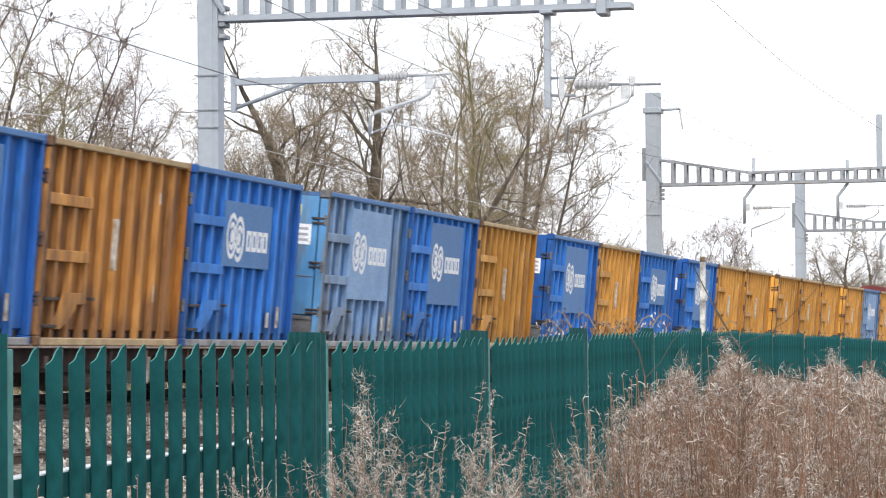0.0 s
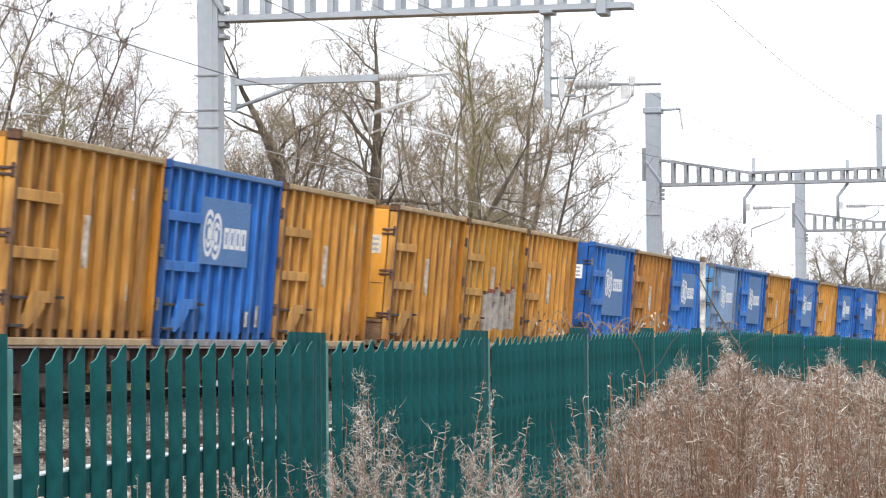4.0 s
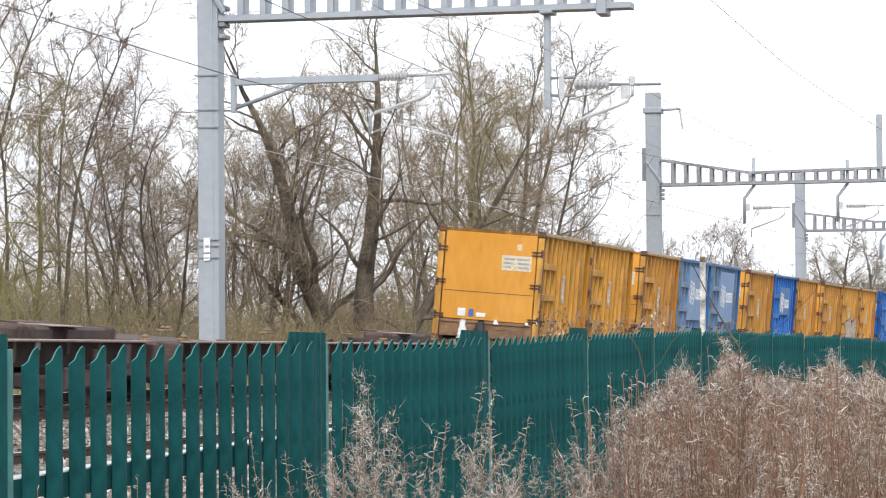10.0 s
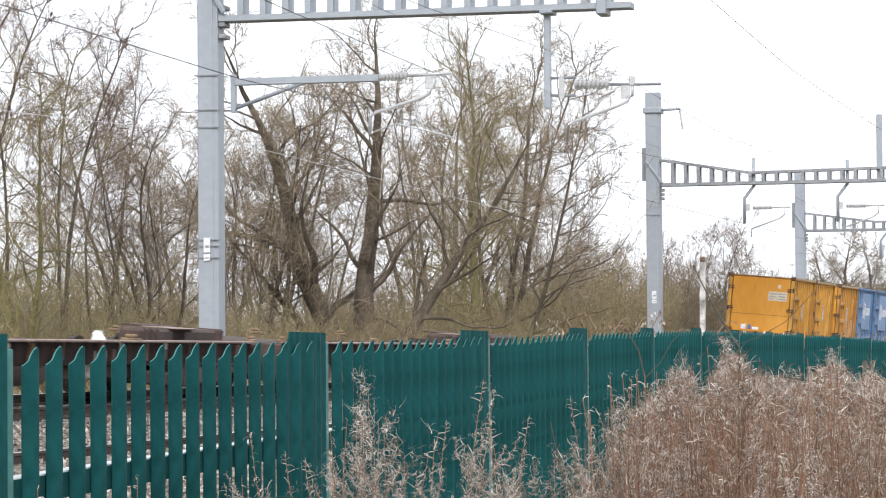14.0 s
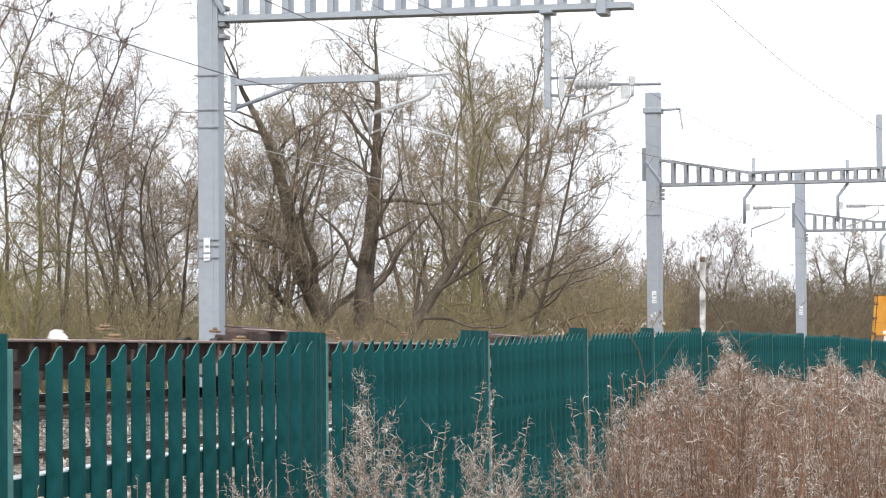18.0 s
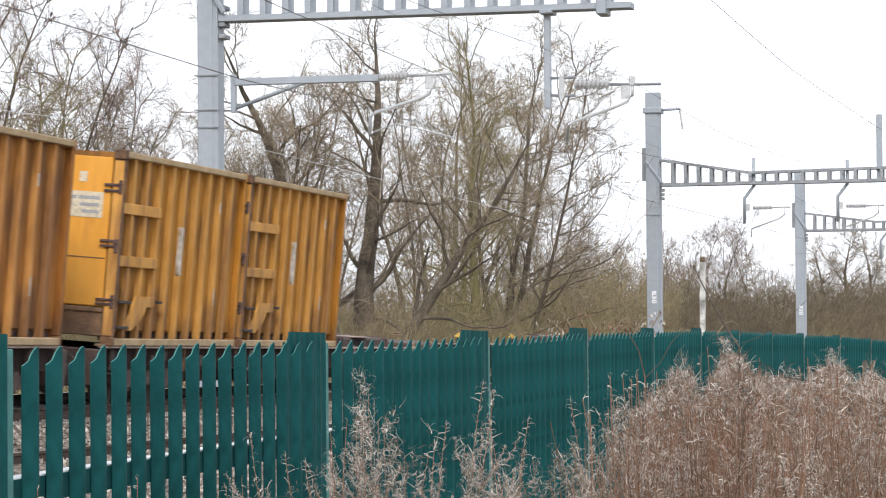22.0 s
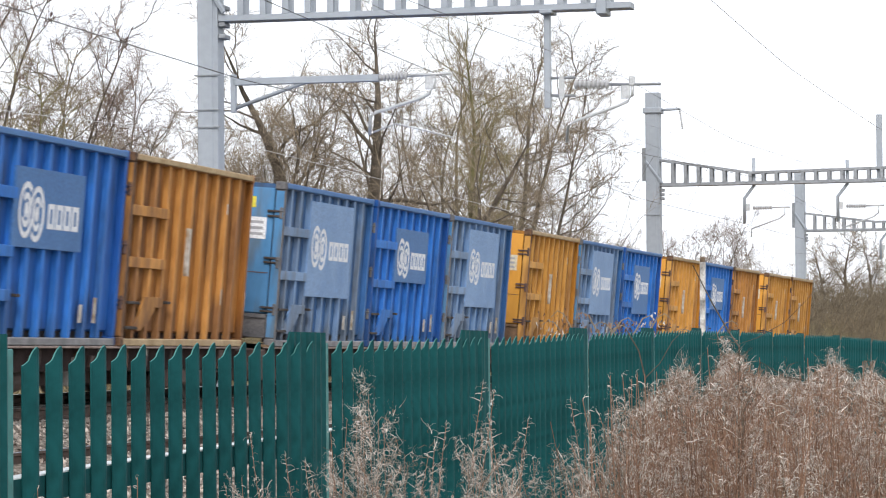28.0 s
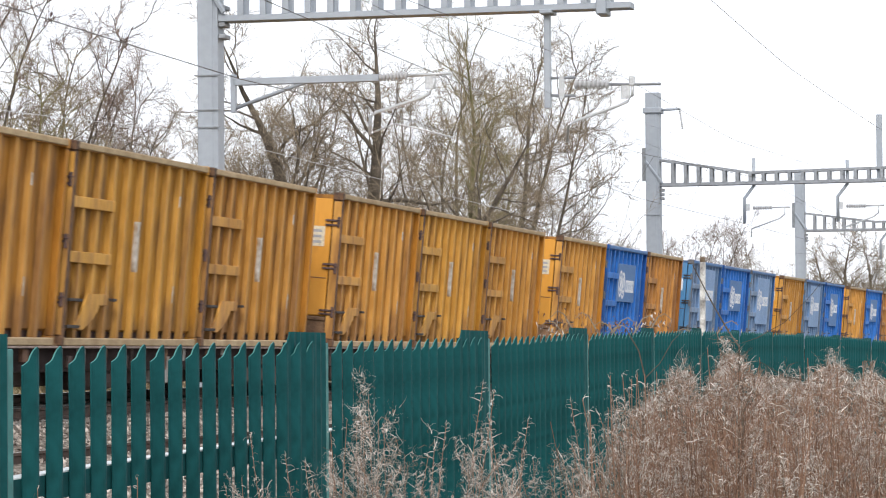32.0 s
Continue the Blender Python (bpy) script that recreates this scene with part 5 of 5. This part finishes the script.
def build_scrub():
    rnd = random.Random(8)
    kinds = [make_shrub(11, 3.0, 75, 10, BRUSH, "dense tangle of leafless brown scrub"), make_shrub(12, 3.0, 75, 10, TWIG_OLIVE, "olive-brown leafless scrub on the bank"),
             make_shrub(13, 3.0, 60, 12, TWIG, "tall leafless thicket behind the line"), make_shrub(14, 3.0, 80, 12, HEDGE, "dense dark grey-brown leafless hedge")]
    used = [False] * 4
    tops = ((-155, 39), (-112, 37), (-90, 29), (-60, 24), (-20, 26), (30, 28), (42, 38), (55, 37), (72, 32), (85, 25), (105, 23), (125, 25), (160, 26))
    for lat, share, gap in ((-7.0, 0.38, 1.3), (-8.6, 0.65, 1.4), (-10.6, 0.85, 1.5), (-13.0, 1.0, 1.7), (-17.0, 1.0, 2.2)):
        b = -158.0
        while b < 160:
            p = beyond(b, lat + rnd.uniform(-0.7, 0.7))
            top = float(np.interp(b, [t[0] for t in tops], [t[1] for t in tops])) * share * rnd.uniform(0.75, 1.08)
            k = 3 if b > 68 and (lat < -10 or rnd.random() < 0.5) else 1 if b < -100 else rnd.choice((0, 1, 1)) if lat > -12 else rnd.choice((0, 2))
            plant(kinds[k], used[k], p, rnd.uniform(0, 360), top, 3.0)
            used[k] = True
            b += gap * rnd.uniform(0.8, 1.2) / p.y * 1000


build_scrub()


def build_bank_grass():
    """Dry grass along the far side of the line."""
    rnd = random.Random(4)
    v, f = [], []
    for _ in range(26000):
        s, lat = rnd.uniform(-14, 110), -5.0 - 4.5 * rnd.random() ** 1.3
        p = line_at(s, lat, max(ground_z(lat), 0) - 0.03)
        h, w = rnd.uniform(0.3, 0.95), rnd.uniform(0.006, 0.014)
        a = rnd.uniform(0, 6.28)
        o, lean = Vector((math.cos(a), math.sin(a), 0)) * w, Vector((rnd.uniform(-0.4, 0.4), rnd.uniform(-0.4, 0.4), 0)) * h
        b = len(v)
        v += [p - o, p + o, p + lean * 0.4 + Vector((0, 0, h * 0.7)) + o * 0.7, p + lean * 0.4 + Vector((0, 0, h * 0.7)) - o * 0.7, p + lean + Vector((0, 0, h * 0.9))]
        f += [(b, b + 1, b + 2, b + 3), (b + 3, b + 2, b + 4)]
    tagged(new("bank_grass", mesh_from("bank_grass", v, f, STRAW)), "tall dry straw-coloured grass on the bank", "grass", kind="stuff")


build_bank_grass()


# ---- dead willowherb in front of the fence ----
def make_weed(seed, pods, spread):
    """A dead stalk 1.7 m tall whose top carries curled split pods."""
    rnd = random.Random(seed)
    sv, sf, pv, pf = [], [], [], []
    pts, dirs, rad = grow(rnd, sv, sf, Vector((0, 0, 0)), Vector((rnd.uniform(-0.03, 0.03), rnd.uniform(-0.03, 0.03), 1)), 1.7, 0.0022, 0.0008, 16, 5, 0.05, 0.03)
    branches = [(pts, dirs, 16)]
    for _ in range(7):
        j = rnd.randrange(12, 15)
        bp, bd, _r = grow(rnd, sv, sf, pts[j], aside(rnd, dirs[j], rnd.uniform(0.2, spread)), (16 - j) * 0.1 * rnd.uniform(0.4, 0.75), 0.0012, 0.0005, 6, 3, 0.22, 0.06)
        branches.append((bp, bd, 6))
    for _ in range(pods):
        bp, bd, n = rnd.choice(branches)
        u = (rnd.uniform(0.82, 1.0) if n == 16 else rnd.uniform(0.1, 1.0)) * n
        j = min(int(u), n - 1)
        p = bp[j].lerp(bp[j + 1], u - j)
        d = aside(rnd, bd[j], rnd.uniform(0.3, 1.4))
        side = d.cross(Vector((rnd.uniform(-1, 1), rnd.uniform(-1, 1), rnd.uniform(-1, 1)))).normalized()
        curl, step, wd = rnd.choice((-1, 1)) * rnd.uniform(0.4, 1.3), rnd.uniform(0.0020, 0.0050), rnd.uniform(0.0003, 0.0009)
        b, steps = len(pv), 7
        for i in range(steps):
            w = wd * (1.15 - i / steps)
            pv += [p - side * w, p + side * w]
            d = (Matrix.Rotation(curl * (0.35 + i * 0.10), 3, side) @ d + Vector((rnd.uniform(-0.2, 0.2), rnd.uniform(-0.2, 0.2), -0.03))).normalized()
            p = p + d * step
        pf += [(b + 2 * i, b + 2 * i + 1, b + 2 * i + 3, b + 2 * i + 2) for i in range(steps - 1)]
    root = tagged(new("dead_weed"), "dead straw-brown weed stalk with pale curled pods", "weed", "dead weeds before the fence")
    part("stalk", mesh_from("stalk", sv, sf, STALK), None, root)
    tagged(part("seed_fluff", mesh_from("seed_fluff", pv, pf, POD), None, root), kind="stuff")
    return root


# upper outline of the wide clump: bearing and thousandths above eye level
CLUMP = ((48, -48), (53, -34), (56, -13), (58, -15), (66, -13), (72, -7), (76, -2), (81, -2), (84, -12), (88, -5), (92, 3), (98, 3), (101, -4), (110, -4), (118, -7), (124, -1), (130, 0), (135, -6), (140, -4), (146, -6), (160, -5))


def clump_top(b):
    return float(np.interp(b, [c[0] for c in CLUMP], [c[1] for c in CLUMP]))


def build_weeds():
    rnd = random.Random(17)
    kinds = [make_weed(31 + i, (300, 380, 460, 300, 140)[i], (0.7, 0.6, 0.8, 0.5, 0.9)[i]) for i in range(5)]
    used = [False] * 5

    def put(b, dist, top, k):
        p = at_view(b, dist)
        size = (1.75 + top / 1000.0 * dist) / 1.70
        m = pose(p.x, p.y, 0.0, 0, 0, rnd.uniform(0, 360))
        ob = copy_thing(kinds[k], m) if used[k] else kinds[k]
        ob.matrix_basis = m
        ob.scale = (size, size, size)
        used[k] = True

    for i in range(180):
        b, dist = rnd.uniform(55, 156), rnd.uniform(5.2, 8.5)
        put(b, dist, clump_top(b) - abs(rnd.gauss(0, 5 if i < 140 else 9)), rnd.randrange(5))
    # the slimmer clump and stragglers
    for b, dist, top, k in ((-27, 6.4, -4, 2), (-26, 6.5, -12, 1), (-29, 6.5, -18, 2), (-24, 6.6, -20, 1), (-17, 6.5, -16, 2), (-18.5, 6.4, -22, 0), (-15, 6.6, -26, 2), (-11, 6.5, -24, 4), (-4, 6.7, -21, 4), (-22, 6.3, -26, 2), (-33, 6.3, -30, 0), (-39, 6.2, -20, 4), (-9, 6.5, -32, 1), (-20, 6.3, -32, 2), (-28, 6.2, -34, 2),
                            (7, 6.4, -31, 3), (12, 6.5, -40, 2), (20, 6.3, -36, 3), (22, 6.3, -40, 2), (30, 6.4, -36, 2), (35, 6.6, -30, 1), (38, 6.6, -29, 2), (42, 6.5, -34, 1), (46, 6.7, -32, 0), (-45, 6.0, -40, 2), (-40, 6.0, -40, 1), (-50, 5.9, -40, 0), (-53, 6.2, -38, 4), (-84, 5.4, -38, 4), (-138, 5.2, -27, 4), (-36, 6.1, -40, 2), (-140, 5.0, -40, 4)):
        put(b, dist, top, k)
        if -30 < b < -14:
            put(b + rnd.uniform(-2, 2), dist + rnd.uniform(-0.2, 0.2), top - rnd.uniform(1, 6), 2)


build_weeds()


def build_undergrowth():
    """Fine dead stems, split pods and seed fluff filling the wide clump."""
    rnd = random.Random(77)
    brown, pale = ([], []), ([], [])

    def squiggle(b, dist, e, share):
        p = Vector((b / 1000.0 * dist, dist, 1.75 + e / 1000.0 * dist))
        v, f = pale if rnd.random() < share else brown
        d = Vector((rnd.uniform(-1, 1), rnd.uniform(-1, 1), rnd.uniform(-0.4, 1.6 if share > 0.3 else 4.0))).normalized()
        side = d.cross(Vector((rnd.uniform(-1, 1), rnd.uniform(-1, 1), rnd.uniform(-1, 1)))).normalized()
        step, wd, curl = rnd.uniform(0.002, 0.008), rnd.uniform(0.0002, 0.0007), rnd.uniform(-1.2, 1.2)
        base = len(v)
        for i in range(6):
            w = wd * (1.1 - i * 0.15)
            v += [p - side * w, p + side * w]
            d = (Matrix.Rotation(curl, 3, side) @ d + Vector((rnd.uniform(-0.25, 0.25), rnd.uniform(-0.25, 0.25), 0))).normalized()
            p = p + d * step
        f += [(base + 2 * i, base + 2 * i + 1, base + 2 * i + 3, base + 2 * i + 2) for i in range(5)]

    for _ in range(52000):
        b, dist = rnd.uniform(49, 160), rnd.uniform(5.2, 8.2)
        below = 4 + 52 * rnd.random() ** 1.15
        if b < 62 and rnd.random() < 0.65:
            continue
        squiggle(b, dist, clump_top(b) - below, 0.5 if below < 10 else 0.16 if below < 20 else 0.05)
    # wisps round the slimmer clump and the stragglers along the fence
    for b0, top, n in ((-27, -5, 420), (-25, -14, 300), (-29, -20, 260), (-18, -17, 320), (-15.5, -26, 240), (-22, -27, 260), (-9, -30, 120), (-4, -22, 60), (-38, -24, 60),
                       (7, -32, 80), (21, -36, 120), (30, -37, 140), (36, -30, 220), (40, -31, 200), (45, -33, 200), (12, -41, 60), (92.5, 6, 700), (94, 0, 500), (96, -4, 400), (79, 0, 500), (81, -5, 400), (76, -4, 300), (127, 2, 600), (130, -2, 500), (124, -4, 400), (66, -13, 300), (57, -14, 300), (104, -5, 300), (112, -3, 400), (118, -8, 300), (139, -3, 400), (145, -5, 300), (87, -8, 300), (-44, -41, 120), (-50, -41, 80), (-34, -36, 120)):
        for _ in range(n // 2):
            below = 22 * rnd.random() ** 0.8
            squiggle(b0 + rnd.gauss(0, 1.0) + 0.9 * math.sin(below * 0.5 + b0), 6.4 + rnd.gauss(0, 0.15), top - below, 0.7)
    v, f = brown
    for _ in range(900):
        b, dist = rnd.uniform(57, 160), rnd.uniform(5.2, 8.2)
        p = at_view(b, dist)
        h = 1.75 + (clump_top(b) - 10) / 1000.0 * dist
        grow(rnd, v, f, p, Vector((rnd.uniform(-0.06, 0.06), rnd.uniform(-0.06, 0.06), 1)).normalized(), h * rnd.uniform(0.9, 0.99), 0.0020, 0.0007, 9, 3, 0.06, 0.03)
    tagged(new("dead_undergrowth", mesh_from("dead_undergrowth", brown[0], brown[1], STALK)), "tangled red-brown dead stems before the fence", "undergrowth", kind="stuff")
    tagged(new("dead_fluff", mesh_from("dead_fluff", pale[0], pale[1], POD)), "pale curled dead leaves among the stems", "undergrowth", kind="stuff")


build_undergrowth()


def bramble(pts, r, label):
    """An arching bramble stem through bearing, height above eye and distance."""
    way = [Vector((b / 1000.0 * d, d, 1.75 + e / 1000.0 * d)) for b, e, d in pts]
    root = tagged(new("bramble_stem"), label, "bramble", "bramble stems")
    part("stem", tube_mesh("stem", way, [r * (1.2 - 0.8 * i / len(way)) for i in range(len(way))], BARK, 6), None, root)


bramble(((97, -290, 6.0), (96, -60, 6.0), (97, 2, 6.0), (93, 8, 6.1), (88, 17, 6.2), (84, 25, 6.3), (82, 29, 6.3)), 0.002, "arching brown bramble stem over the fence")
bramble(((98, -290, 6.1), (98, -40, 6.1), (97, 3, 6.1), (103, 5, 6.2), (112, 10, 6.3), (120, 18, 6.3), (125, 24, 6.4)), 0.0009, "thin arching bramble shoot over the fence")
bramble(((99, -290, 6.0), (98, -20, 6.0), (104, -3, 6.0), (112, -8, 6.0), (125, -10, 6.0)), 0.0016, "pale bent stalk across the weeds")
bramble(((64, -290, 6.4), (66, -60, 6.4), (65, -20, 6.4), (66, -8, 6.4), (64, 1, 6.4), (60, 8, 6.4)), 0.0022, "dark upright woody weed stem")
bramble(((66, -8, 6.4), (71, -3, 6.4), (75, 4, 6.4), (80, 9, 6.4)), 0.0008, "thin dark side shoot of a weed")


def build_bramble_tangle():
    """Dry arching brambles with curled leaves between the fence and the line."""
    rnd = random.Random(91)
    for b0, rise in ((44, 13), (47, 18), (51, 14), (55, 17), (58, 15), (61, 12), (63, 16), (49, 10), (85, 12), (88, 8)):
        side, d = rnd.choice((-1, 1)), 20.0 + rnd.uniform(-0.6, 0.6)
        way = [(b0, -85, d), (b0 + side, -10, d), (b0 + 3 * side, 4, d)] + [(b0 + side * (3 + 2.2 * i), 3 + 0.7 * rise * math.sin(0.55 * i) / 1.1, d) for i in range(1, 5)]
        pts = [Vector((b / 1000.0 * q, q, 1.75 + e / 1000.0 * q)) for b, e, q in way]
        root = tagged(new("bramble_stem"), "dry arching bramble with curled leaves behind the fence", "bramble", "brambles behind the fence")
        part("stem", tube_mesh("stem", pts, [0.0075 - 0.0008 * i for i in range(len(pts))], TWIG, 5), None, root)
        lv, lf = [], []
        for _ in range(60 if b0 < 80 else 15):
            u = rnd.uniform(2.5, len(pts) - 1.01)
            p = pts[int(u)].lerp(pts[int(u) + 1], u % 1) + Vector((rnd.gauss(0, 0.04), rnd.gauss(0, 0.04), rnd.uniform(-0.16, 0.02)))
            n = len(lv)
            lv.extend(p + Vector((rnd.uniform(-1, 1) * 0.010, rnd.uniform(-1, 1) * 0.010, rnd.uniform(-1, 1) * 0.018)) for _ in range(4))
            lf.extend([(n, n + 1, n + 2), (n, n + 2, n + 3)])
        part("dry_leaves", mesh_from("dry_leaves", lv, lf, STALK if b0 % 2 else POD), None, root, "curled dry leaves")


build_bramble_tangle()

motions()
